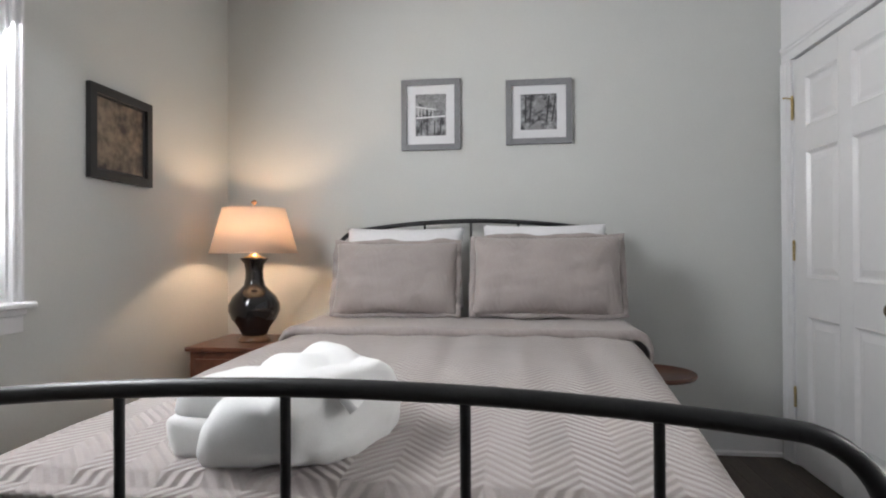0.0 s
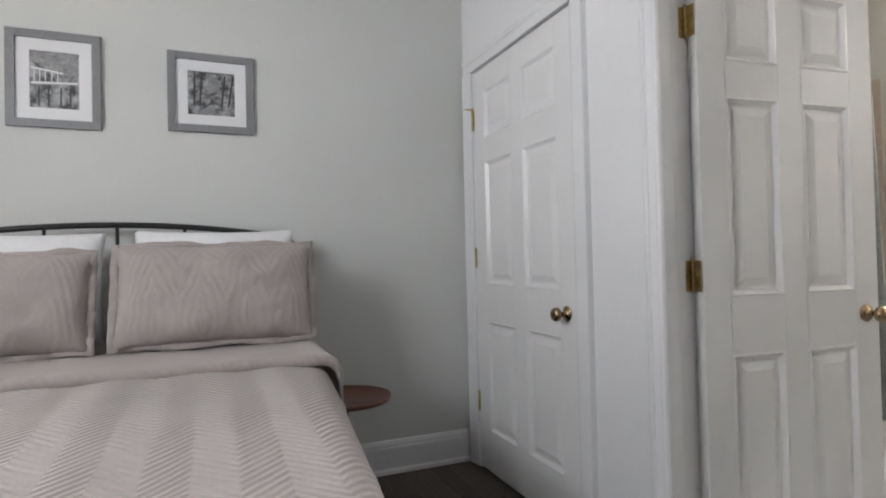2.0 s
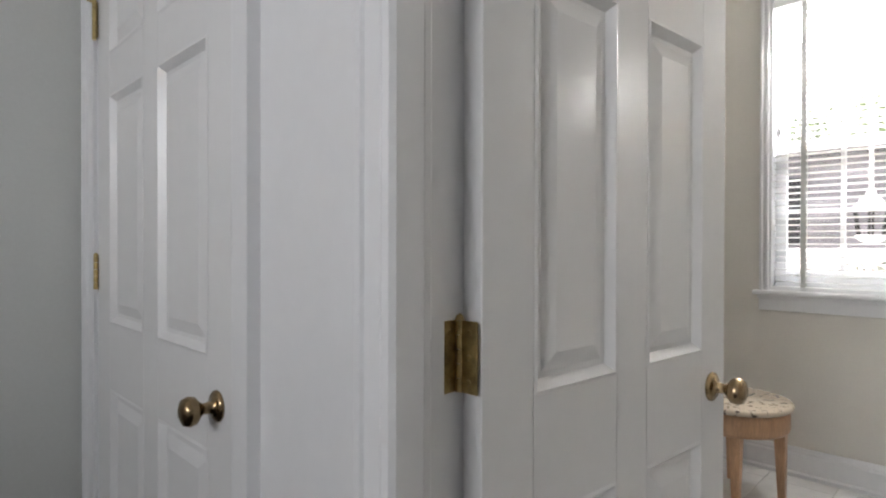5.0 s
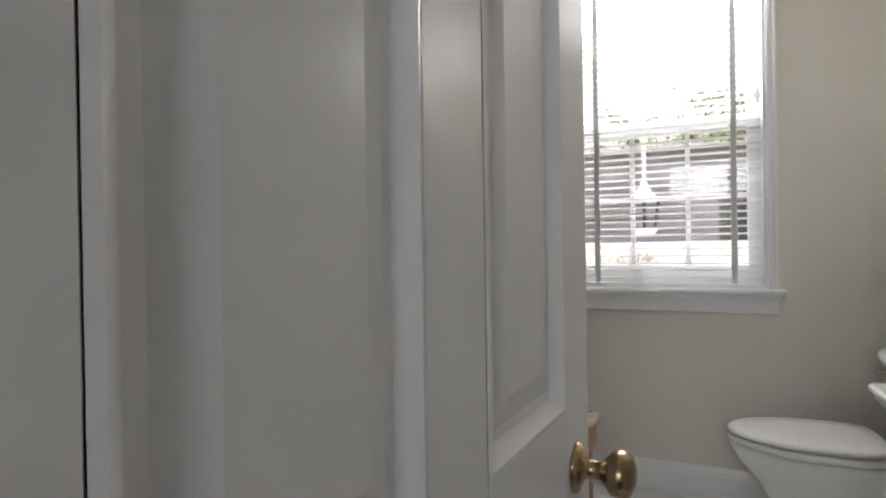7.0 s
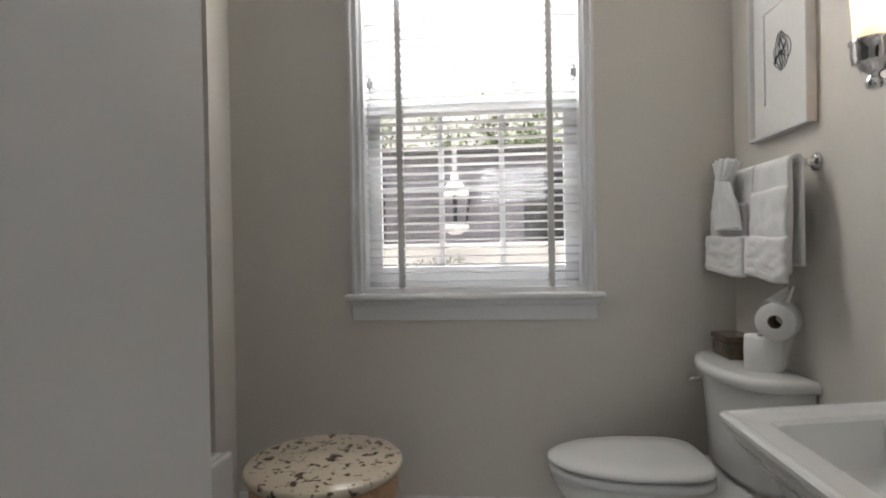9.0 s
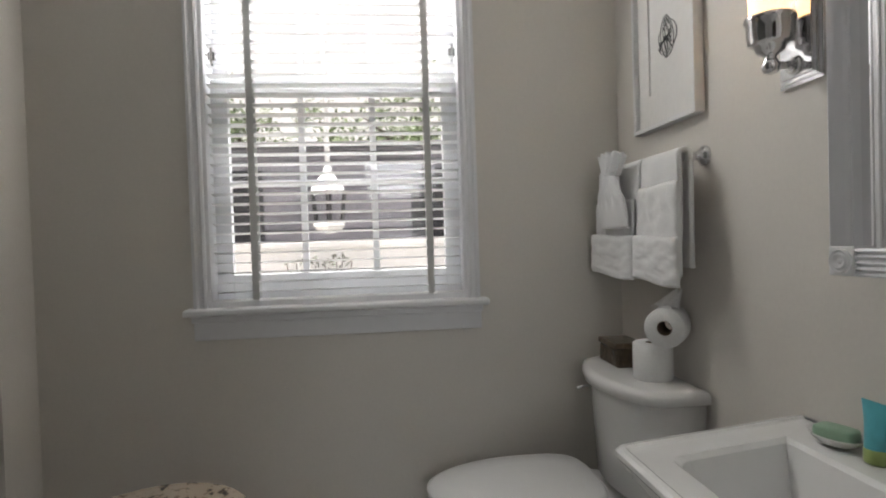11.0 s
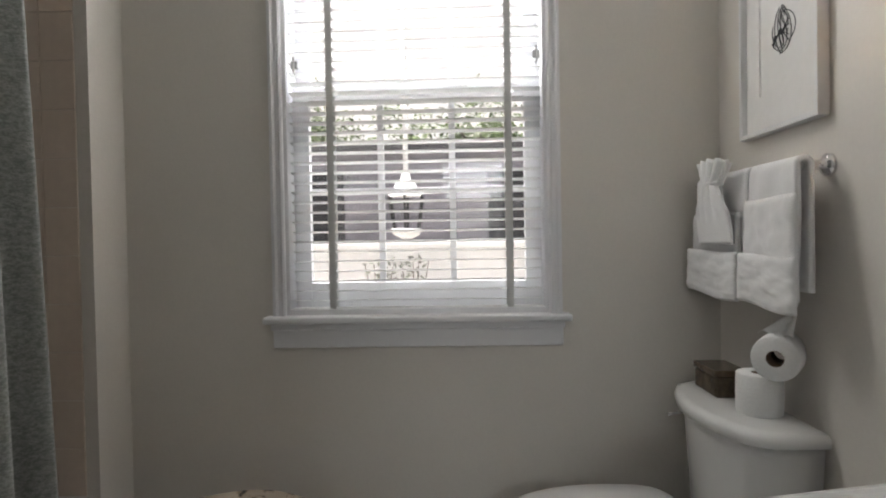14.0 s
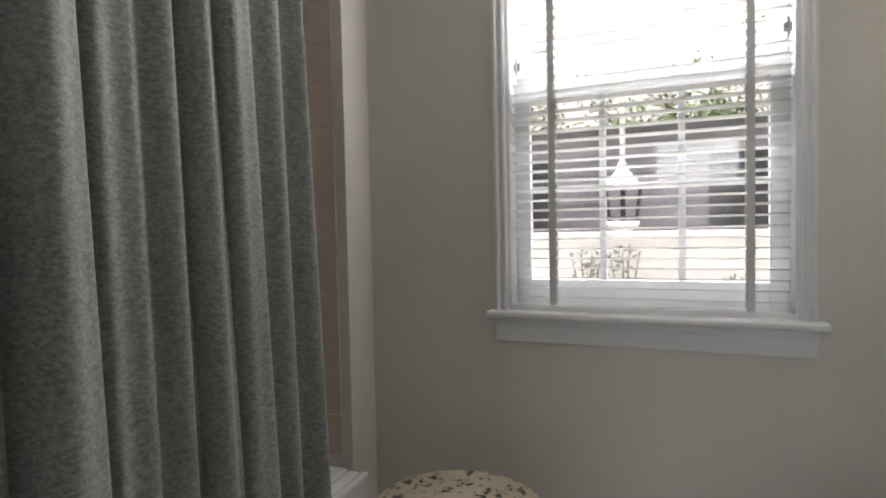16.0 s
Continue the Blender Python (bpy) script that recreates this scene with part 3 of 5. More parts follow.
# ---- bedside things ----
def nightstand():
    x0, x1, y0, y1, h = -3.12, -2.66, -0.60, -0.12, 0.645
    t = thing("nightstand", (-2.89, -0.36, 0), "small dark mahogany nightstand beside the bed", "nightstand")
    part("top", box(bmesh.new(), x0, y0, h - 0.024, x1, y1, h, r=0.006, seg=3), WOOD, t)
    part("body", boxes((x0 + 0.02, y0 + 0.02, 0.34, x1 - 0.02, y1 - 0.01, h - 0.024)), WOOD, t)
    d = part("drawer", box(bmesh.new(), x0 + 0.05, y0 + 0.008, 0.42, x1 - 0.05, y0 + 0.022, h - 0.06, r=0.004), WOOD, t)
    part("drawer_knob", lathe(bmesh.new(), ((x0 + x1) / 2, y0 + 0.008, 0.51), [(0.006, 0), (0.006, -0.012), (0.014, -0.018), (0.012, -0.026), (0.002, -0.028)], 20, "y"), BRASS, d, "small brass knob", True)
    for x in (x0 + 0.035, x1 - 0.035):
        for y in (y0 + 0.035, y1 - 0.03):
            part("leg", tube(bmesh.new(), [(x, y, 0), (x, y, 0.34)], [0.013, 0.02], 4), WOOD, t)


nightstand()


def table_lamp():
    x, y, z = -2.86, -0.36, 0.645
    t = thing("table_lamp", (x, y, z), "table lamp with glossy black vase base and lit cream shade", "lamp")
    part("plinth", lathe(bmesh.new(), (x, y, z), [(0.085, 0), (0.085, 0.012), (0.075, 0.02), (0.07, 0.032)], 36), GOLDWOOD, t, "turned wooden plinth", True)
    prof = [(0.064, 0.032), (0.070, 0.045), (0.085, 0.075), (0.118, 0.12), (0.136, 0.165), (0.134, 0.20), (0.115, 0.24), (0.080, 0.275), (0.056, 0.30), (0.048, 0.34), (0.047, 0.38), (0.053, 0.415), (0.072, 0.44), (0.076, 0.447), (0.06, 0.45)]
    part("vase_body", lathe(bmesh.new(), (x, y, z), prof, 48), CERAMIC, t, "glossy black ceramic vase", True)
    part("neck_cap", lathe(bmesh.new(), (x, y, z), [(0.06, 0.45), (0.03, 0.46), (0.016, 0.475), (0.016, 0.54), (0.02, 0.545), (0.02, 0.56)], 28), BRASS, t, "brass cap and socket", True)
    sh = part("shade", lathe(bmesh.new(), (x, y, z), [(0.228, 0.475), (0.163, 0.715)], 56, cap=False), SHADE, t, "cream linen drum shade, glowing", True)
    thick(sh, 0.003)
    bm = bmesh.new()
    for r, h in ((0.228, 0.476), (0.163, 0.714)):
        ring = [(x + r * math.cos(a), y + r * math.sin(a), z + h) for a in [2 * math.pi * k / 56 for k in range(57)]]
        tube(bm, ring, 0.004, 6)
    part("shade_trim", bm, SHADE, sh, "", True)
    bm = bmesh.new()
    for s in (-1, 1):
        tube(bm, [(x + s * 0.018, y, z + 0.50), (x + s * 0.045, y, z + 0.58), (x + s * 0.05, y, z + 0.65), (x, y, z + 0.73)], 0.0025, 8)
    for k in range(3):
        a = k * 2.094
        tube(bm, [(x, y, z + 0.725), (x + 0.163 * math.cos(a), y + 0.163 * math.sin(a), z + 0.714)], 0.002, 6)
    part("harp", bm, BRASS, t, "", True)
    part("finial", lathe(bmesh.new(), (x, y, z + 0.728), [(0.004, 0), (0.005, 0.01), (0.014, 0.016), (0.017, 0.024), (0.012, 0.03), (0.004, 0.036)], 20), GOLDWOOD, t, "dark turned finial", True)


table_lamp()


def tripod_table():
    x, y, h = -0.79, -0.40, 0.52
    t = thing("tripod_table", (x, y, 0), "small round dark wooden pedestal table beside the bed", "side table")
    part("tabletop", lathe(bmesh.new(), (x, y, h), [(0.02, -0.022), (0.17, -0.02), (0.198, -0.014), (0.204, -0.004), (0.203, 0.006), (0.196, 0.008), (0.186, 0.0), (0.001, -0.001)], 56), WOOD, t, "", True)
    part("column", lathe(bmesh.new(), (x, y, 0), [(0.02, 0.13), (0.03, 0.16), (0.034, 0.20), (0.026, 0.25), (0.016, 0.30), (0.022, 0.34), (0.018, 0.38), (0.014, 0.44), (0.024, 0.47), (0.03, h - 0.02)], 24), WOOD, t, "", True)
    for k in range(3):
        a = radians(30 + 120 * k)
        c, s = math.cos(a), math.sin(a)
        part("leg", tube(bmesh.new(), [(x + c * d, y + s * d, z) for d, z in ((0.01, 0.18), (0.08, 0.17), (0.15, 0.10), (0.19, 0.03), (0.215, 0.014))], [0.018, 0.017, 0.014, 0.012, 0.013], 10), WOOD, t, "", True)


tripod_table()


def framed(name, c, axis, w, h, fw, depth, frame_mat, label, mount, art, art_mat, draw=None):
    """A picture: moulded frame, mount with a bevelled window, the print, and glass. axis: the way it faces."""
    t = thing(name, c, label, "picture")
    face = Vector(axis)
    side = Vector((0, 0, 1)).cross(face)

    def put(a, b, d):
        return Vector(c) + side * a + Vector((0, 0, 1)) * b + face * d

    def ring(outer, inner, d0, d1):
        bm = bmesh.new()
        o = [bm.verts.new(put(a * outer[0], b * outer[1], d)) for d in (d0, d1) for a, b in ((-1, -1), (1, -1), (1, 1), (-1, 1))]
        i = [bm.verts.new(put(a * inner[0], b * inner[1], d)) for d in (d0, d1) for a, b in ((-1, -1), (1, -1), (1, 1), (-1, 1))]
        for k in range(4):
            n = (k + 1) % 4
            bm.faces.new((o[k], o[n], o[4 + n], o[4 + k])), bm.faces.new((i[k], i[n], i[4 + n], i[4 + k]))
            bm.faces.new((o[4 + k], o[4 + n], i[4 + n], i[4 + k])), bm.faces.new((o[k], o[n], i[n], i[k]))
        return bm
    bm = ring((w / 2, h / 2), (w / 2 - fw, h / 2 - fw), 0.001, depth)
    bmesh.ops.bevel(bm, geom=list(bm.edges), offset=0.0015, segments=1, affect="EDGES")
    part("frame", bm, frame_mat, t)
    part("mount", ring((w / 2 - fw, h / 2 - fw), (art[0] / 2, art[1] / 2), 0.003, depth * 0.45), mount, t, "pale card mount")
    p = part("print", ring((art[0] / 2 + 0.002, art[1] / 2 + 0.002), (0.0005, 0.0005), 0.002, depth * 0.3), art_mat, t)
    if draw:
        draw(p, put, depth * 0.3 + 0.0015)
    return t


def tones(p, put, d, rows):
    for pts, m in rows:
        bm = bmesh.new()
        bm.faces.new([bm.verts.new(put(a, b, d)) for a, b in pts])
        thick(part("photo_tone", bm, m, p), 0.0006)


def terrace_photo(p, put, d):
    """A balconied front: pale sky, slanting gallery with posts, dark lower storey."""
    rows = [(((-0.085, 0.075), (0.085, 0.02), (0.085, 0.118), (-0.085, 0.118)), TONE), (((-0.085, -0.022), (0.085, -0.012), (0.085, -0.004), (-0.085, -0.012)), MAT), (((-0.085, 0.045), (0.03, 0.028), (0.03, 0.034), (-0.085, 0.053)), MAT)]
    rows += [(((x, -0.115), (x + 0.006, -0.115), (x + 0.006, -0.03), (x, -0.03)), INK) for x in (-0.06, -0.025, 0.02, 0.055)]
    rows += [(((x, -0.01), (x + 0.003, -0.01), (x + 0.003, 0.04), (x, 0.04)), MAT) for x in (-0.075, -0.055, -0.035, -0.012, 0.01)]
    tones(p, put, d, rows)


def path_photo(p, put, d):
    """A pale path running back between dark trees."""
    rows = [(((-0.07, -0.098), (0.01, -0.098), (0.014, -0.055), (0.0, -0.05)), TONE), (((-0.02, 0.02), (0.03, 0.01), (0.045, 0.06), (-0.01, 0.09)), TONE)]
    rows += [(((x, -0.06), (x + 0.008, -0.06), (x + 0.012 + k * 0.006, 0.09), (x + 0.004 + k * 0.006, 0.09)), INK) for k, x in enumerate((-0.08, -0.055, 0.04, 0.07))]
    tones(p, put, d, rows)


framed("picture", (-1.938, 0, 1.925), (0, -1, 0), 0.348, 0.415, 0.034, 0.022, GREYFRAME, "grey-framed black and white print of a balconied building", MAT, (0.18, 0.245), PHOTO, terrace_photo)
framed("picture", (-1.313, 0, 1.922), (0, -1, 0), 0.375, 0.372, 0.034, 0.022, GREYFRAME, "grey-framed black and white print of a tree-lined path", MAT, (0.205, 0.205), PHOTO, path_photo)
framed("picture", (XL, -0.965, 1.63), (1, 0, 0), 0.40, 0.395, 0.038, 0.025, BLACKFRAME, "black-framed sepia photograph on the wall", INK, (0.30, 0.30), SEPIA)


# ---- windows and blinds ----
def window(name, x, out, y0, y1, z0, z1, label, cols=3):
    """A double-hung sash window in an x-facing wall; out: the way outdoors; y0 > y1."""
    w = tagged(new(name), label, "window", kind="structure")
    d = 0.15 * out
    part("window_frame", boxes((x, y0 - 0.02, z0, x + d, y0, z1), (x, y1, z0, x + d, y1 + 0.02, z1), (x, y1 + 0.02, z1 - 0.02, x + d, y0 - 0.02, z1), (x, y1 + 0.02, z0, x + d, y0 - 0.02, z0 + 0.02)), TRIM, w)
    zm = z0 + (z1 - z0) * 0.485
    for lo, hi, xs in ((z0 + 0.02, zm + 0.02, x + out * 0.075), (zm - 0.02, z1 - 0.02, x + out * 0.112)):
        a, b, t = y1 + 0.02, y0 - 0.02, 0.033
        bot = 0.085 if lo < zm - 0.05 else 0.04
        rows = [(xs, a, lo, xs + out * t, a + 0.055, hi), (xs, b - 0.055, lo, xs + out * t, b, hi), (xs, a + 0.055, lo, xs + out * t, b - 0.055, lo + bot), (xs, a + 0.055, hi - 0.045, xs + out * t, b - 0.055, hi)]
        ia, ib = a + 0.055, b - 0.055
        sash = part("sash", boxes(*rows, r=0.002), TRIM, w)
        for c in range(1, cols):
            yy = ia + (ib - ia) * c / cols
            part("muntin", boxes((xs + out * 0.004, yy - 0.011, lo + bot, xs + out * 0.028, yy + 0.011, hi - 0.045), r=0.002), TRIM, sash)
        zz = (lo + bot + hi - 0.045) / 2
        part("muntin", boxes((xs + out * 0.005, ia, zz - 0.011, xs + out * 0.027, ib, zz + 0.011), r=0.002), TRIM, sash)
        for c in range(cols):
            for r in range(2):
                ya, yb = ia + (ib - ia) * c / cols, ia + (ib - ia) * (c + 1) / cols
                za, zb = (lo + bot, zz) if r == 0 else (zz, hi - 0.045)
                g = part("pane", boxes((xs + out * 0.014, ya, za, xs + out * 0.018, yb, zb)), GLASS, sash)
                g.visible_shadow = False
    # sill with rounded nose, apron and narrow casing on the room side
    i = -out
    part("window_sill", box(bmesh.new(), min(x + i * 0.055, x - i * 0.02), y1 - 0.06, z0 - 0.022, max(x + i * 0.055, x - i * 0.02), y0 + 0.06, z0 + 0.002, r=0.008, seg=3), TRIM, w)
    part("apron", boxes((min(x, x + i * 0.018), y1 - 0.035, z0 - 0.105, max(x, x + i * 0.018), y0 + 0.035, z0 - 0.024), (min(x, x + i * 0.028), y1 - 0.04, z0 - 0.045, max(x, x + i * 0.028), y0 + 0.04, z0 - 0.024), r=0.003), TRIM, w)
    bm = bmesh.new()
    prof = [(0, 0), (0.016, 0), (0.02, 0.006), (0.014, 0.014), (0.014, 0.024), (0.024, 0.03), (0.024, 0.04), (0, 0.042)]
    o = Vector((i, 0, 0))
    moulding(bm, (x, y0 - 0.008, z0), (x, y0 - 0.008, z1), prof, o, Vector((0, 1, 0)))
    moulding(bm, (x, y1 + 0.008, z0), (x, y1 + 0.008, z1), prof, o, Vector((0, -1, 0)))
    moulding(bm, (x, y1 - 0.034, z1), (x, y0 + 0.034, z1), prof, o)
    part("casing", bm, TRIM, w)
    return w


def blind(name, x, y0, y1, z0, z1, pitch, label, tilt=8, tapes=(0.165, 0.87)):
    """A venetian blind of thin bowed slats with cloth tapes, head rail and bottom rail."""
    t = thing(name, (x, (y0 + y1) / 2, z1), label, "blind")
    part("head_rail", box(bmesh.new(), x - 0.028, y1, z1 - 0.05, x + 0.028, y0, z1, r=0.003), SLAT, t)
    part("bottom_rail", box(bmesh.new(), x - 0.022, y1, z0, x + 0.022, y0, z0 + 0.016, r=0.004), SLAT, t)
    n = int((z1 - 0.06 - z0 - 0.02) / pitch)
    me = None
    for k in range(n):
        z = z0 + 0.022 + pitch * (k + 0.5)
        if me is None:
            bm = bmesh.new()
            for d in (0.0, 0.0016):
                sheet(bm, 4, 1, lambda u, v, d=d: Vector(((u - 0.5) * 0.036, (v - 0.5) * (y0 - y1), d + 0.0018 * (1 - (2 * u - 1) ** 2))))
            ob = part("slat", bm, SLAT, t)
            me = ob.data
        else:
            ob = new("slat", me)
            ob.parent = t
        ob.matrix_parent_inverse = Matrix.Translation(-Vector(t.location))
        ob.matrix_basis = pose(x, (y0 + y1) / 2, z, 0, tilt, 0)
    for f in tapes:
        y = y0 + (y1 - y0) * f
        for dx in (-0.0205, 0.0205):
            part("ladder_tape", boxes((x + dx - 0.0006, y - 0.0115, z0 - 0.0, x + dx + 0.0006, y + 0.0115, z1 - 0.05)), TAPE, t, "pale cloth ladder tape")
    return t


window("window_1", XW, 1, BW0, BW1, BWZ0, BWZ1, "white double-hung sash window with small panes")
window("window_2", XL, -1, LW0, LW1, LWZ0, LWZ1, "white sash window behind a blind")
blind("venetian_blind", XW + 0.028, BW0 - 0.024, BW1 + 0.024, BWZ0 + 0.008, BWZ1 - 0.022, 0.0335, "white venetian blind with open slats and cloth tapes")
blind("venetian_blind", XL - 0.03, LW0 - 0.024, LW1 + 0.024, LWZ0 + 0.03, LWZ1 - 0.022, 0.0335, "white venetian blind with slats half closed", tilt=-50)
for y in (-1.21, -2.015):
    bm = bmesh.new()
    z = 1.80 if y > -1.5 else 1.815
    tube(bm, [(XW - 0.004, y, z - 0.028), (XW - 0.016, y, z - 0.024), (XW - 0.016, y, z + 0.024), (XW - 0.004, y, z + 0.028)], 0.004, 8)
    box(bm, XW - 0.012, y - 0.012, z - 0.014, XW - 0.002, y + 0.012, z + 0.014, r=0.002)
    solid("cord_cleat", bm, CHROME, "small metal cord cleat beside the blind", "cleat", group="cleats by the bathroom blind")


# ---- bathtub, curtain, stool ----
tub = thing("bathtub", (1.95, -0.38, 0), "white bathtub behind the shower curtain", "bathtub")
bm = bmesh.new()
box(bm, 1.15, -0.69, 0, 2.734, -0.66, 0.385, r=0.01)
box(bm, 1.15, -0.66, 0.02, 2.734, -0.60, 0.385, r=0.02)
box(bm, 1.15, -0.04, 0.02, 2.734, 0.018, 0.385, r=0.01)
box(bm, 1.15, -0.60, 0.02, 1.27, -0.04, 0.385, r=0.01)
box(bm, 2.62, -0.60, 0.02, 2.734, -0.04, 0.385, r=0.01)
box(bm, 1.27, -0.60, 0.02, 2.62, -0.04, 0.14)
part("shell", bm, PORCELAIN, tub)
CURT_X0, CURT_X1 = 0.95, 2.23


def curtain_point(u, v):
    x = CURT_X0 + (CURT_X1 - CURT_X0 - 0.05 + 0.13 * v) * u
    ph = u * 66 + 2.6 * math.sin(u * 9) + 0.7 * noise.noise(Vector((u * 5, v * 1.2, 4)))
    amp = 0.032 + 0.014 * math.sin(u * 17)
    y = -0.80 + amp * math.sin(ph) + 0.012 * math.sin(ph * 2.3 + v * 1.5) + 0.018 * v * math.sin(u * 21 + 1)
    return Vector((x + 0.016 * math.cos(ph), y, 2.84 - 2.72 * v))


curtain = solid("shower_curtain", sheet(bmesh.new(), 320, 34, curtain_point), CLOTH, "grey-green woven shower curtain hanging in soft pleats", "curtain", smooth=True)
thick(curtain, 0.003)
rod = thing("curtain_rod", (1.8, -0.80, 2.87), "chrome shower curtain rod with rings", "curtain rod")
part("rod", tube(bmesh.new(), [(0.80, -0.80, 2.87), (XW, -0.80, 2.87)], 0.0125, 14), CHROME, rod, "", True)
for k in range(12):
    x = 1.0 + k * 0.112
    part("ring", tube(bmesh.new(), [(x, -0.80 + 0.03 * math.cos(a), 2.855 + 0.035 * math.sin(a)) for a in [2 * math.pi * j / 20 for j in range(21)]], 0.002, 6), CHROME, rod, "", True)


def stool():
    x, y, h = 2.44, -1.14, 0.47
    t = thing("round_stool", (x, y, 0), "low round blonde wood stool topped with speckled granite", "stool")
    part("stone_top", lathe(bmesh.new(), (x, y, h), [(0.22, -0.03), (0.243, -0.028), (0.25, -0.02), (0.25, -0.008), (0.244, 0.0), (0.0, 0.0)], 64), GRANITE, t, "speckled cream granite top", True)
    part("apron", lathe(bmesh.new(), (x, y, h), [(0.205, -0.032), (0.225, -0.032), (0.235, -0.05), (0.235, -0.115), (0.228, -0.13), (0.205, -0.13)], 64), BLONDE, t, "", True)
    for k in range(4):
        a = radians(20 + 90 * k)
        c, s = math.cos(a), math.sin(a)
        bm = bmesh.new()
        tube(bm, [(x + c * 0.192, y + s * 0.192, h - 0.04), (x + c * 0.195, y + s * 0.195, h - 0.14), (x + c * 0.203, y + s * 0.203, 0.0)], [0.036, 0.034, 0.02], 4)
        part("leg", bm, BLONDE, t)


GRANITE = material("cream_granite", (0.62, 0.53, 0.42), 0.18, vary=0.1, scale=26, grain=60, dark=(0.09, 0.065, 0.05), spread=(0.41, 0.47), bump=0.0)
stool()


# ---- toilet ----
def toilet():
    cx, yw = 2.60, YR
    t = thing("toilet", (cx, -2.270, 0), "white porcelain two-piece toilet with lid closed", "toilet")

    def oval(bm, rows, n=48):
        """Rings of (half width, front, back, height)."""
        rings = []
        for w, f, b, z in rows:
            ring = []
            for j in range(n):
                a = 2 * math.pi * j / n
                c, s = math.cos(a), math.sin(a)
                if s >= 0:
                    p = (cx + w * c, (f + b) / 2 - 0.06 + (f - (f + b) / 2 + 0.06) * s, z)
                else:
                    q = 0.55
                    p = (cx + w * math.copysign(abs(c) ** q, c), (f + b) / 2 - 0.06 + ((f + b) / 2 - 0.06 - b) * math.copysign(abs(s) ** q, s), z)
                ring.append(bm.verts.new(p))
            rings.append(ring)
        for a, b in zip(rings, rings[1:]):
            for j in range(n):
                bm.faces.new((a[j], a[(j + 1) % n], b[(j + 1) % n], b[j]))
        bm.faces.new(rings[0][::-1]), bm.faces.new(rings[-1])
        return bm
    part("bowl", oval(bmesh.new(), [(0.115, -2.005, -2.540, 0), (0.12, -2.000, -2.540, 0.03), (0.105, -2.015, -2.520, 0.08), (0.10, -2.015, -2.510, 0.16), (0.13, -1.965, -2.500, 0.24), (0.17, -1.895, -2.500, 0.32), (0.185, -1.875, -2.520, 0.36), (0.187, -1.870, -2.530, 0.38), (0.17, -1.885, -2.520, 0.385)]), PORCELAIN, t, "", True)
    part("seat", oval(bmesh.new(), [(0.18, -1.877, -2.370, 0.387), (0.19, -1.865, -2.380, 0.391), (0.19, -1.865, -2.380, 0.409), (0.18, -1.877, -2.370, 0.413)]), PLASTIC, t, "", True)
    part("lid", oval(bmesh.new(), [(0.178, -1.877, -2.370, 0.418), (0.19, -1.863, -2.380, 0.427), (0.19, -1.863, -2.380, 0.436), (0.176, -1.880, -2.370, 0.444), (0.10, -1.965, -2.310, 0.448)]), PLASTIC, t, "", True)

    def tank(bm, rows):
        rings = []
        for hw, y0, y1, bow, z in rows:
            pts = []
            for k in range(17):
                u = -1 + k / 8
                e = 1 - abs(u) ** 6 * 0.25
                pts.append((cx + hw * u, y1 + bow * (1 - u * u) - (0.03 if abs(u) == 1 else 0), z))
            pts += [(cx + hw, y0, z), (cx - hw, y0, z)]
            rings.append([bm.verts.new(p) for p in pts])
        for a, b in zip(rings, rings[1:]):
            for j in range(len(a)):
                bm.faces.new((a[j], a[(j + 1) % len(a)], b[(j + 1) % len(a)], b[j]))
        bm.faces.new(rings[0][::-1]), bm.faces.new(rings[-1])
        return bm
    part("tank", tank(bmesh.new(), [(0.19, yw + 0.03, -2.475, 0.04, 0.39), (0.215, yw + 0.015, -2.47, 0.06, 0.42), (0.235, yw + 0.01, -2.465, 0.068, 0.68), (0.236, yw + 0.01, -2.465, 0.068, 0.705)]), PORCELAIN, t, "", True)
    lidp = part("tank_lid", tank(bmesh.new(), [(0.24, yw + 0.008, -2.46, 0.07, 0.706), (0.252, yw + 0.006, -2.447, 0.074, 0.712), (0.254, yw + 0.006, -2.445, 0.074, 0.732), (0.248, yw + 0.01, -2.45, 0.074, 0.744), (0.235, yw + 0.02, -2.465, 0.068, 0.748)]), PORCELAIN, t, "", True)
    bm = lathe(bmesh.new(), (cx + 0.236, -2.475, 0.640), [(0.014, 0), (0.014, 0.008), (0.008, 0.012), (0.006, 0.022)], 18, "x")
    tube(bm, [(cx + 0.257, -2.475, 0.640), (cx + 0.262, -2.440, 0.637), (cx + 0.26, -2.415, 0.633)], [0.005, 0.0045, 0.006], 8)
    part("flush_lever", bm, CHROME, t, "chrome flush lever", True)


toilet()
box_thing = thing("trinket_box", (2.730, -2.520, 0.748), "small dark box with inlaid shell squares on the tank", "box")
for k in range(3):
    part("inlay_panel", boxes((2.644 + k * 0.045, -2.473, 0.752, 2.686 + k * 0.045, -2.470, 0.802), r=0.0008), HORN, box_thing)
part("base", boxes((2.640, -2.560, 0.748, 2.780, -2.474, 0.806), r=0.003), HORN, box_thing)
part("lid", boxes((2.637, -2.563, 0.808, 2.783, -2.467, 0.826), r=0.003), HORN, box_thing)


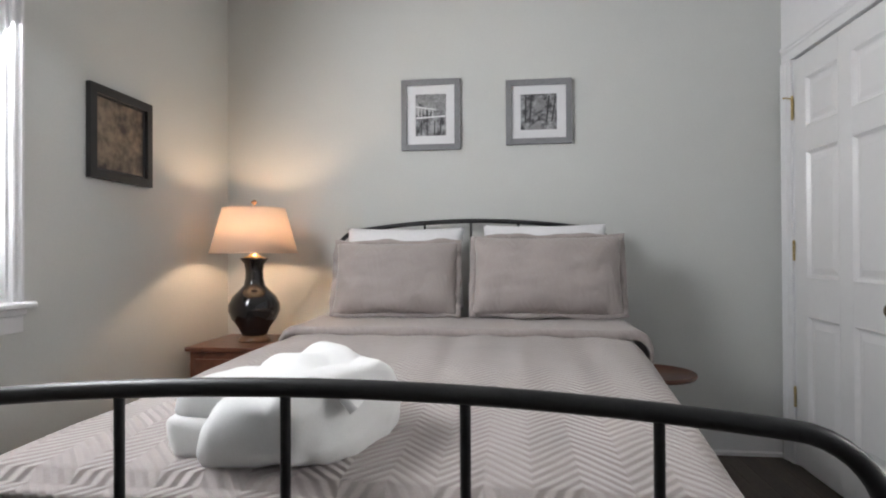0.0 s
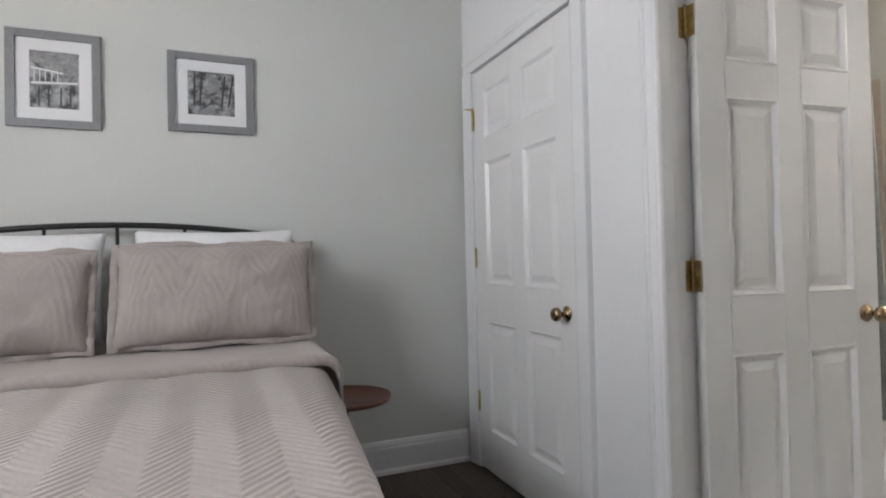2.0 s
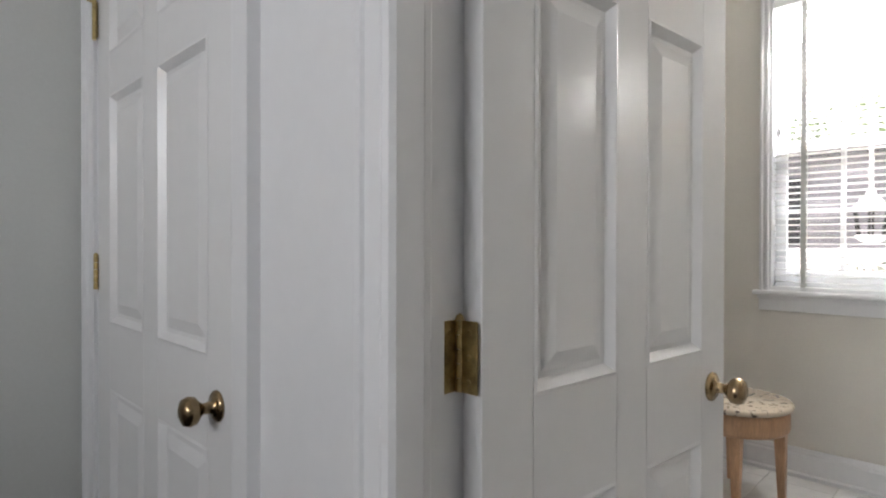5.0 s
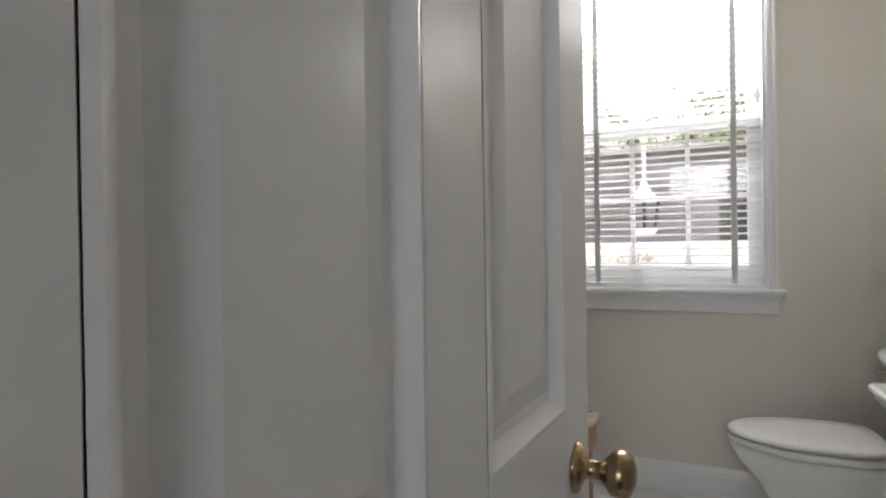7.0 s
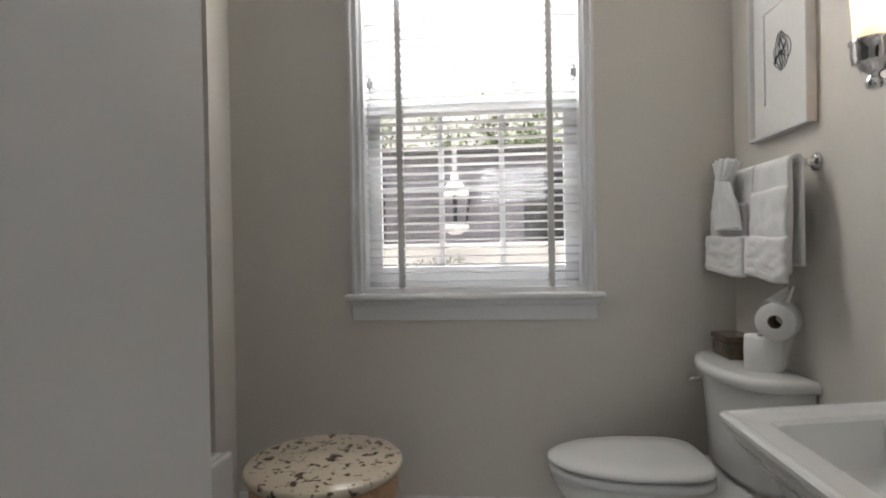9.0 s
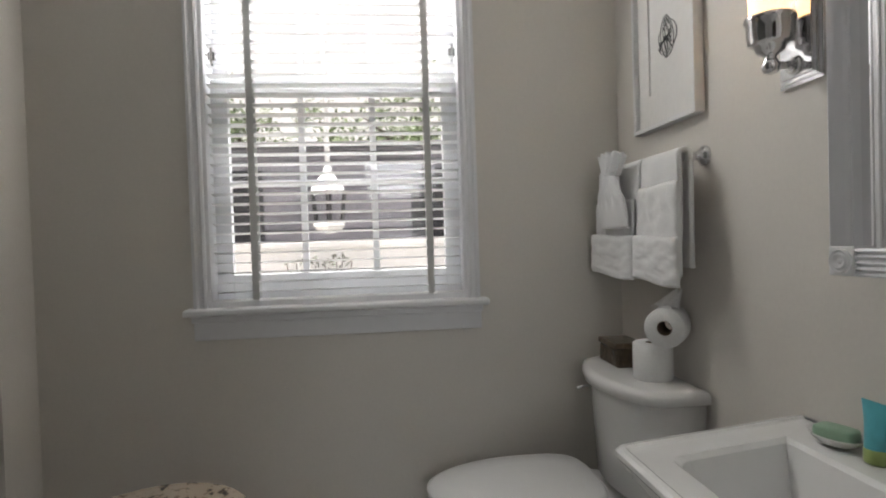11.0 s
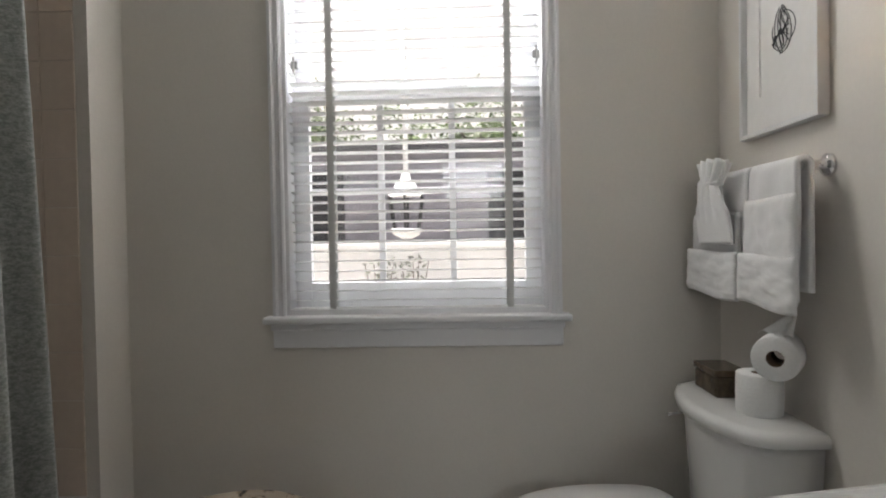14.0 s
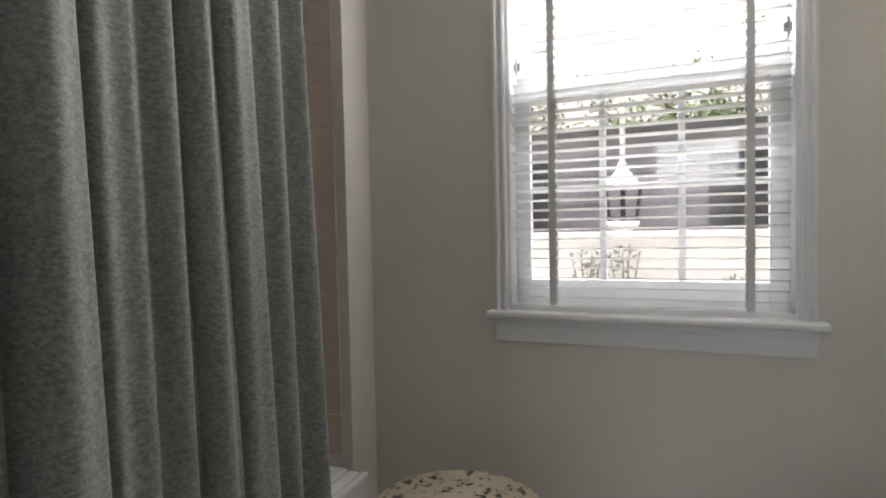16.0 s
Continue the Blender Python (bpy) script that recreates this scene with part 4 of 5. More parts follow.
def paper_roll(at, axis, turn=0.0, label=""):
    r, c, h = 0.055, 0.02, 0.105
    t = thing("toilet_roll", at, label, "toilet paper", "toilet rolls")
    prof = [(c, 0), (r - 0.003, 0), (r, 0.003), (r + 0.001, h / 2), (r, h - 0.003), (r - 0.003, h), (c, h)]
    bm = lathe(bmesh.new(), (0, 0, 0), prof, 40, "z", cap=False)
    m = Matrix.Translation(at) @ (Matrix.Rotation(radians(turn), 4, "Z") @ Matrix.Rotation(radians(90), 4, "X") if axis == "y" else Matrix())
    bm.transform(m)
    part("paper", bm, ROLL, t, "", True)
    bm = lathe(bmesh.new(), (0, 0, 0), [(c, 0.002), (c - 0.0015, 0.002), (c - 0.0015, h - 0.002), (c, h - 0.002)], 28, "z", cap=False)
    bm.transform(m)
    part("core", bm, CARD, t, "brown cardboard core", True)
    return t, m


paper_roll((2.510, -2.525, 0.748), "z", 0, "upright white toilet roll on the tank lid")
top_roll, rm = paper_roll((2.418, -2.515, 0.907), "y", 52, "white toilet roll lying on top with folded end")
bm = bmesh.new()
sheet(bm, 10, 8, lambda u, v: Vector(((v - 0.5) * 0.10 * (1 - 0.8 * u), 0, 0)) + Vector((0, -0.02 + 0.06 * u, 0.05 + 0.045 * u + 0.008 * math.sin(v * 9))))
bm.transform(Matrix.Translation((2.463, -2.555, 0.907)) @ Matrix.Rotation(radians(200), 4, "Z"))
thick(part("paper_tail", bm, ROLL, top_roll, "", True), 0.0015)

# ---- towel bar and towels ----
BARZ, BARY = 1.368, YR + 0.072
bar = thing("towel_bar", (2.62, YR, BARZ), "chrome towel bar with round mounts on the wall", "towel bar")
for x in (2.362, 2.888):
    part("mount", lathe(bmesh.new(), (x, YR, BARZ), [(0.027, 0), (0.027, 0.006), (0.02, 0.012), (0.012, 0.018), (0.009, 0.058), (0.014, 0.064), (0.014, 0.078), (0.006, 0.084)], 28, "y"), CHROME, bar, "", True)
part("bar", tube(bmesh.new(), [(2.355, BARY, BARZ), (2.895, BARY, BARZ)], 0.008, 14), CHROME, bar, "", True)


def hung_towel(x0, x1, zt, z0, lift, seed, label):
    """A towel folded over the bar, front and back leaf, with soft waves."""
    def f(u, v):
        x = x0 + (x1 - x0) * u
        k = noise.noise(Vector((x * 14 + seed, v * 5, seed))) * 0.007
        r = 0.012 + lift
        if v < 0.42:
            t = v / 0.42
            p = (x, BARY - r - 0.3 * k, zt - (zt - z0 - 0.02) * (1 - t))
        elif v < 0.58:
            a = (v - 0.42) / 0.16 * math.pi
            p = (x, BARY - r * math.cos(a), zt + r * math.sin(a))
        else:
            t = (v - 0.58) / 0.42
            p = (x + 0.012 * (u - 0.5) * t, BARY + r + k + 0.006 * t, zt - (zt - z0) * t)
        return Vector(p)
    ob = solid("bath_towel", sheet(bmesh.new(), 22, 60, f), TOWEL, label, "towel", group="towels on the bar", smooth=True)
    return thick(ob, 0.012)


def towel_pocket(x0, x1, zt, z0, out, seed, name, label):
    """A towel folded flat across the one behind: a plump slab with a rolled upper edge and a woven border."""
    bm = bmesh.new()
    xm, zm, w, h = (x0 + x1) / 2, (zt + z0) / 2, (x1 - x0) / 2, (zt - z0) / 2
    n = 26
    for side in (0, 1):
        def f(u, v, side=side):
            a, b = u * 2 - 1, v * 2 - 1
            edge = (max(0, 1 - abs(a) ** 8) * max(0, 1 - abs(b) ** 10)) ** 0.4
            k = noise.noise(Vector((a * 2.2 + seed, b * 2.4, seed))) * 0.007 + noise.noise(Vector((a * 6, b * 6, seed + 3))) * 0.003
            rib = 0.0025 * math.exp(-((v - 0.16) / 0.02) ** 2)
            d = (0.012 + k + rib) * edge if side else -0.006 * edge
            sag = 0.006 * math.cos(a * 2.6 + seed) * (1 if b < 0 else 0.5)
            return Vector((xm + a * w * (1 - 0.015 * b), BARY + out + d, zm + b * h + sag))
        sheet(bm, n, n, f)
    bmesh.ops.remove_doubles(bm, verts=bm.verts, dist=0.0004)
    return solid(name, bm, TOWEL, label, "towel", group="towels on the bar", smooth=True)


hung_towel(2.335, 2.535, BARZ, 1.055, 0.004, 1, "white terry bath towel hung over the chrome bar")
hung_towel(2.55, 2.86, BARZ, 1.055, 0.004, 5, "white terry bath towel hung over the chrome bar")
towel_pocket(2.312, 2.540, 1.300, 1.045, 0.030, 8, "hand_towel", "white hand towel folded across the bath towel")
towel_pocket(2.565, 2.868, 1.275, 1.045, 0.030, 12, "hand_towel", "white hand towel folded across the bath towel")
towel_pocket(2.288, 2.546, 1.160, 1.032, 0.047, 17, "folded_towel", "white towel border folded up round the lower end")
towel_pocket(2.548, 2.876, 1.165, 1.032, 0.047, 23, "folded_towel", "white towel border folded up round the lower end")
wash = thing("washcloth", (2.665, BARY + 0.05, 1.20), "white washcloth gathered into a fan above the towels", "washcloth")


def fan(u, v):
    """A cloth pinched near its top, pleated above and flat below."""
    a = (u - 0.5) * 2
    neck = 0.72
    if v > neck:
        q = (v - neck) / (1 - neck)
        half, pleat = 0.034 + 0.066 * q, 0.011
    else:
        q = (neck - v) / neck
        half, pleat = 0.034 + 0.066 * min(1, q * 2.2), 0.011 * max(0, 1 - q * 1.5)
    z = 1.185 + 0.235 * v - 0.014 * a * a * (v > neck)
    y = BARY + 0.052 + pleat * math.cos(u * 30) + 0.016 * (1 - a * a) + 0.012 * max(0, 1 - abs(v - 0.45) * 2.4)
    return Vector((2.665 + half * a, y, z + 0.006 * math.cos(u * 30) * (v > 0.92)))


thick(part("cloth", sheet(bmesh.new(), 64, 26, fan), TOWEL, wash, "", True), 0.009)
part("pinched_neck", tube(bmesh.new(), [(2.665 + 0.036 * math.cos(a), BARY + 0.060 + 0.02 * math.sin(a), 1.355) for a in [2 * math.pi * k / 24 for k in range(25)]], 0.006, 8), TOWEL, wash, "", True)


def leaf_sketch(p, put, d):
    """A looping ink study."""
    bm = bmesh.new()
    for k in range(7):
        a0 = k * 0.9
        pts = [put(0.006 + (0.028 + 0.006 * k) * math.cos(a0 + t) * math.cos(t * 0.5), 0.0 + (0.045 + 0.008 * (k % 3)) * math.sin(a0 + t * 1.1), d) for t in [j * 0.16 for j in range(26)]]
        tube(bm, pts, 0.0011, 5)
    for k in range(5):
        tube(bm, [put(-0.035, -0.008 - 0.006 * k, d), put(0.0, -0.012 + 0.004 * k, d), put(0.035, 0.018 - 0.014 * k, d)], 0.0016, 5)
    part("ink_lines", bm, INK, p, "looping dark ink lines")


framed("drawing", (2.537, YR, 1.742), (0, 1, 0), 0.362, 0.52, 0.014, 0.03, WHITEFRAME, "white-framed ink drawing with a wide mount", PAPER, (0.2, 0.30), PAPER, leaf_sketch)


# ---- sconce, mirror, basin ----
def sconce():
    x, z = 2.008, 1.58
    t = thing("wall_sconce", (x, YR, z), "chrome wall sconce with lit frosted glass shade", "wall lamp")
    bm = bmesh.new()
    for k, (w, h, y) in enumerate(((0.060, 0.122, 0.008), (0.052, 0.114, 0.014), (0.044, 0.106, 0.020))):
        box(bm, x - w, YR + (0.0 if k == 0 else 0.006 * k), z - h, x + w, YR + y, z + h, r=0.002)
    part("backplate", bm, CHROME, t)
    y = YR + 0.072
    bm = tube(bmesh.new(), [(x, YR + 0.02, z - 0.085), (x, YR + 0.045, z - 0.085), (x, y, z - 0.085)], [0.012, 0.008, 0.01], 14)
    lathe(bm, (x, YR + 0.02, z - 0.085), [(0.02, 0), (0.018, 0.006), (0.01, 0.01)], 20, "y")
    part("arm", bm, CHROME, t, "", True)
    part("cup", lathe(bmesh.new(), (x, y, z), [(0.004, -0.103), (0.014, -0.098), (0.018, -0.086), (0.013, -0.075), (0.01, -0.069), (0.014, -0.064), (0.026, -0.058), (0.029, -0.048), (0.034, -0.046), (0.041, -0.041), (0.041, -0.032), (0.043, -0.030), (0.043, 0.0), (0.047, 0.002), (0.047, 0.009), (0.040, 0.012)], 36), CHROME, t, "", True)
    part("shade", lathe(bmesh.new(), (x, y, z), [(0.037, 0.012), (0.039, 0.07), (0.046, 0.15), (0.052, 0.17), (0.049, 0.17), (0.043, 0.15), (0.036, 0.07), (0.034, 0.014)], 36, cap=False), FROST, t, "frosted glass shade, glowing warm", True)


sconce()


def wall_mirror():
    x1, x0, z0, z1, w = 1.872, 1.26, 1.088, 2.02, 0.05
    t = thing("wall_mirror", (x0, YR, z0), "mirror in a white fluted frame, standing slightly off the wall", "mirror")
    part("mirror_glass", boxes((x0 + w * 0.8, YR + 0.003, z0 + w * 0.8, x1 - w * 0.8, YR + 0.010, z1 - w * 0.8)), MIRROR, t)
    flute = [(o_, h_ * 0.047 / 0.062) for o_, h_ in [(0.0, 0.0), (0.026, 0.0), (0.028, 0.004), (0.022, 0.010), (0.028, 0.016), (0.022, 0.023), (0.028, 0.030), (0.022, 0.037), (0.028, 0.044), (0.022, 0.050), (0.028, 0.057), (0.026, 0.061), (0.0, 0.062)]]
    o = Vector((0, 1, 0))
    for a, b, up in (((x1, z0 + w), (x1, z1 - w), (-1, 0, 0)), ((x0, z0 + w), (x0, z1 - w), (1, 0, 0)), ((x0 + w, z0), (x1 - w, z0), (0, 0, 1)), ((x0 + w, z1), (x1 - w, z1), (0, 0, -1))):
        part("fluted_rail", moulding(bmesh.new(), (a[0], YR + 0.002, a[1]), (b[0], YR + 0.002, b[1]), flute, o, Vector(up)), TRIM, t)
    for x in (x0 + w / 2, x1 - w / 2):
        for z in (z0 + w / 2, z1 - w / 2):
            bm = boxes((x - w / 2, YR + 0.002, z - w / 2, x + w / 2, YR + 0.031, z + w / 2), r=0.002)
            lathe(bm, (x, YR + 0.031, z), [(0.0215, 0), (0.0215, 0.004), (0.019, 0.006), (0.017, 0.003), (0.014, 0.003), (0.012, 0.007), (0.006, 0.003), (0.003, 0.007)], 28, "y")
            part("rosette", bm, TRIM, t, "round carved corner rosette")
    part("cabinet_side", boxes((x0 + 0.01, YR - 0.002, z0 + 0.01, x0 + 0.02, YR + 0.002, z1 - 0.01)), TRIM, t)
    t.rotation_euler = (0, 0, radians(4))


wall_mirror()


def basin():
    xa, xb, yf, yb, z, splay = 1.20, 1.945, -2.168, YR + 0.003, 0.785, 0.095
    cx = (xa + xb) / 2
    t = thing("pedestal_basin", (cx, -2.40, 0), "white porcelain pedestal basin with stepped rim, wider at the wall", "basin")

    def outline(i, z, front=0.0, back=0.0, c=0.022):
        """A ring of the basin's plan, drawn in by i at the sides, with rounded front corners."""
        y1, y0 = yf - i - front, yb + back
        def side(y):
            return splay * max(0, (yf - y) / (yf - yb))
        pts = [(xa + i - side(y0), y0), (xb - i + side(y0), y0)]
        for k in range(6):
            a = radians(18 * k)
            y = y1 - c + c * math.sin(a)
            pts.append((xb - i + side(y1 - c) - c + c * math.cos(a), y))
        for k in range(6):
            a = radians(90 + 18 * k)
            y = y1 - c + c * math.sin(a)
            pts.append((xa + i - side(y1 - c) + c + c * math.cos(a), y))
        return [(x, y, z) for x, y in pts]
    levels = [outline(0.11, z - 0.17), outline(0.075, z - 0.11), outline(0.03, z - 0.06), outline(0.022, z - 0.05), outline(0.022, z - 0.042), outline(0.012, z - 0.036), outline(0.012, z - 0.026), outline(0.003, z - 0.02),
              outline(0.0, z - 0.015), outline(0.0, z - 0.006), outline(0.005, z), outline(0.014, z + 0.001), outline(0.02, z - 0.003), outline(0.03, z - 0.004),
              outline(0.075, z - 0.006, 0.0, 0.10, 0.03), outline(0.085, z - 0.014, 0.0, 0.108, 0.04), outline(0.12, z - 0.10, 0.0, 0.13, 0.06), outline(0.19, z - 0.13, 0.0, 0.16, 0.08)]
    bm = bmesh.new()
    rings = [[bm.verts.new(p) for p in ring] for ring in levels]
    n = len(rings[0])
    for a, b in zip(rings, rings[1:]):
        for k in range(n):
            bm.faces.new((a[k], a[(k + 1) % n], b[(k + 1) % n], b[k]))
    bm.faces.new(rings[-1]), bm.faces.new(rings[0][::-1])
    part("bowl", bm, PORCELAIN, t)
    part("pedestal", lathe(bmesh.new(), (cx, -2.44, 0), [(0.12, 0), (0.12, 0.03), (0.095, 0.06), (0.08, 0.2), (0.08, 0.5), (0.11, 0.62)], 8), PORCELAIN, t)
    bm = lathe(bmesh.new(), (cx, -2.555, z - 0.005), [(0.025, 0), (0.022, 0.01), (0.013, 0.02), (0.012, 0.07), (0.014, 0.08), (0.004, 0.09)], 24)
    tube(bm, [(cx, -2.555, z + 0.055), (cx, -2.49, z + 0.075), (cx, -2.45, z + 0.06), (cx, -2.435, z + 0.04)], 0.010, 12)
    part("tap", bm, CHROME, t, "chrome tap", True)


basin()
DX, DY, DZ = 1.885, -2.56, 0.782
dish = thing("soap_dish", (DX, DY, DZ), "small white oval dish holding wrapped soap", "soap dish")
bm = lathe(bmesh.new(), (0, 0, 0), [(0.03, 0.0), (0.045, 0.004), (0.062, 0.016), (0.066, 0.02), (0.06, 0.018), (0.04, 0.008), (0.0, 0.006)], 40)
bm.transform(Matrix.Translation((DX, DY, DZ)) @ Matrix.Diagonal((0.82, 0.62, 1, 1)))
part("dish", bm, PORCELAIN, dish, "", True)
solid("soap_bar", soft(bmesh.new(), (DX, DY, DZ + 0.02), (0.034, 0.022, 0.012), (0.4, 0.4), 0.05, 20, 2, 24, 20), SOAP, "soap bar in pale green wrapper", "soap", smooth=True)
TX, TY = 1.80, -2.56
tubet = thing("lotion_tube", (TX, TY, DZ), "small teal and lime toiletry tube standing on its cap", "toiletry")
part("cap", lathe(bmesh.new(), (TX, TY, DZ), [(0.019, 0), (0.02, 0.003), (0.02, 0.022), (0.018, 0.024)], 24), LIME, tubet, "lime cap", True)
bm = bmesh.new()
sheet(bm, 32, 8, lambda u, v: Vector((TX + (0.019 + 0.012 * v) * math.cos(u * 2 * math.pi), TY + 0.019 * (1 - 0.95 * v) * math.sin(u * 2 * math.pi), DZ + 0.024 + 0.075 * v)))
part("tube_body", bm, TUBE, tubet, "teal plastic tube", True)


rug = thing("bath_rug", (1.5, -1.87, 0), "small pale patterned woven rug on the tiles", "rug")
part("weave", boxes((1.15, -2.12, 0.0, 1.85, -1.64, 0.009), r=0.003), MATRUG, rug)
for k in range(24):
    part("tassel", boxes((1.85, -2.11 + k * 0.02, 0.001, 1.885, -2.104 + k * 0.02, 0.006)), MATRUG, rug)

# ---- outdoors ----
solid("ground", boxes((-400, -400, -0.9, 400, 400, -0.8)), GRASS, "pale gravel yard stretching to the horizon", "ground", "structure")
yard = thing("garden_wall", (7.5, -1.8, -0.8), "low whitewashed garden wall", "garden wall")
part("wall_body", boxes((7.4, -9, -0.8, 7.6, 6, 1.10)), WHITEWALL, yard)
part("coping", boxes((7.35, -9, 1.10, 7.65, 6, 1.17), r=0.01), WHITEWALL, yard)
house = thing("neighbour_house", (11.5, -2, -0.8), "grey clapboard outbuilding with slate roof behind the wall", "house")
bm = bmesh.new()
box(bm, 9.2, -8, -0.8, 14, 5, 2.55)
part("wall", bm, SIDING, house)
for k in range(8):
    z = 0.95 + k * 0.2
    part("board", boxes((9.165, -8, z, 9.205, 5, z + 0.185), r=0.006), SIDING, house)
for y in (-4.6, -2.6, 0.4):
    part("window", boxes((9.14, y - 0.45, 1.2, 9.17, y + 0.45, 2.2)), INK, house)
bm = bmesh.new()
rv = [bm.verts.new(p) for p in ((8.9, -8.3, 2.5), (8.9, 5.3, 2.5), (11.6, 5.3, 3.0), (11.6, -8.3, 3.0), (14.3, 5.3, 2.5), (14.3, -8.3, 2.5))]
bm.faces.new((rv[0], rv[1], rv[2], rv[3])), bm.faces.new((rv[3], rv[2], rv[4], rv[5]))
thick(part("roof", bm, ROOF, house), 0.08)


def tree(x, y, h, r, seed):
    rnd = random.Random(seed)
    t = thing("tree", (x, y, -0.8), "leafy green tree beyond the garden wall", "tree", "trees outside")
    bm = tube(bmesh.new(), [(x, y, -0.8), (x + 0.1, y, h * 0.3), (x, y + 0.15, h * 0.6), (x + 0.1, y, h * 0.9)], [0.16, 0.13, 0.09, 0.03], 10)
    for k in range(9):
        a, z = rnd.uniform(0, 6.28), rnd.uniform(0.3, 0.75) * h
        tube(bm, [(x, y, z), (x + 0.5 * r * math.cos(a), y + 0.5 * r * math.sin(a), z + 0.4), (x + r * math.cos(a), y + r * math.sin(a), z + 0.6)], [0.05, 0.03, 0.01], 6)
    part("trunk", bm, BARK, t)
    verts, faces = [], []
    clumps = [(rnd.gauss(0, 0.5) * r, rnd.gauss(0, 0.5) * r, h * 0.7 + rnd.gauss(0, 0.22) * h * 0.8) for _ in range(60)]
    for k in range(6500):
        c = clumps[k % 60]
        p = Vector((x + c[0] + rnd.gauss(0, 0.2), y + c[1] + rnd.gauss(0, 0.2), c[2] + rnd.gauss(0, 0.16)))
        d = Vector((rnd.gauss(0, 1), rnd.gauss(0, 1), rnd.gauss(0, 0.5))).normalized()
        s = d.orthogonal().normalized() * rnd.uniform(0.02, 0.04)
        d *= rnd.uniform(0.05, 0.09)
        i = len(verts)
        verts += [p - d, p + s, p + d, p - s]
        faces.append((i, i + 1, i + 2, i + 3))
    me = bpy.data.meshes.new("crown")
    me.from_pydata([tuple(v) for v in verts], [], faces)
    me.materials.append(LEAF)
    ob = new("crown", me)
    ob.parent = t
    ob.matrix_parent_inverse = Matrix.Translation(-Vector(t.location))


for i, (x, y, h, r) in enumerate(((13.2, -5.6, 3.9, 1.5), (12.6, -2.2, 3.8, 1.6), (13.0, 1.2, 3.9, 1.6), (15.5, 4.6, 4.4, 1.7))):
    tree(x, y, h, r, 30 + i)

def shrub(x, y, top, seed):
    """A slim garden shrub: a few upright stems with small scattered leaves."""
    rnd = random.Random(seed)
    t = thing("shrub", (x, y, -0.8), "slim grey-green shrub against the garden wall", "shrub", "shrubs by the wall")
    bm = bmesh.new()
    for k in range(5):
        a = rnd.uniform(0, 6.28)
        tube(bm, [(x, y, -0.8), (x + 0.06 * math.cos(a), y + 0.06 * math.sin(a), top * 0.4), (x + 0.16 * math.cos(a), y + 0.16 * math.sin(a), top - 0.05)], [0.014, 0.01, 0.004], 6)
    part("stems", bm, BARK, t)
    verts, faces = [], []
    for k in range(220):
        z = rnd.uniform(-0.3, top)
        p = Vector((x + rnd.gauss(0, 0.1), y + rnd.gauss(0, 0.1), z))
        d = Vector((rnd.gauss(0, 1), rnd.gauss(0, 1), rnd.gauss(0, 0.7))).normalized()
        w = d.orthogonal().normalized() * rnd.uniform(0.012, 0.022)
        d *= rnd.uniform(0.03, 0.055)
        i = len(verts)
        verts += [p - d, p + w, p + d, p - w]
        faces.append((i, i + 1, i + 2, i + 3))
    me = bpy.data.meshes.new("foliage")
    me.from_pydata([tuple(v) for v in verts], [], faces)
    me.materials.append(SHRUB)
    ob = new("foliage", me)
    ob.parent = t
    ob.matrix_parent_inverse = Matrix.Translation(-Vector(t.location))


for i, (y, top) in enumerate(((-0.85, 1.0), (-1.24, 1.02), (-2.27, 0.72))):
    shrub(7.15, y, top, 60 + i)

HAZE = bpy.data.materials.new("bright_haze")
HAZE.use_nodes = True
hz = HAZE.node_tree.nodes["Principled BSDF"]
hz.inputs["Base Color"].default_value = (0.8, 0.8, 0.8, 1)
hz.inputs["Emission Color"].default_value, hz.inputs["Emission Strength"].default_value = (0.97, 0.98, 1.0, 1), 0.16
solid("backdrop", boxes((70, -160, -1, 71, 160, 90)), HAZE, "bright hazy white sky in the distance", "sky", "structure")

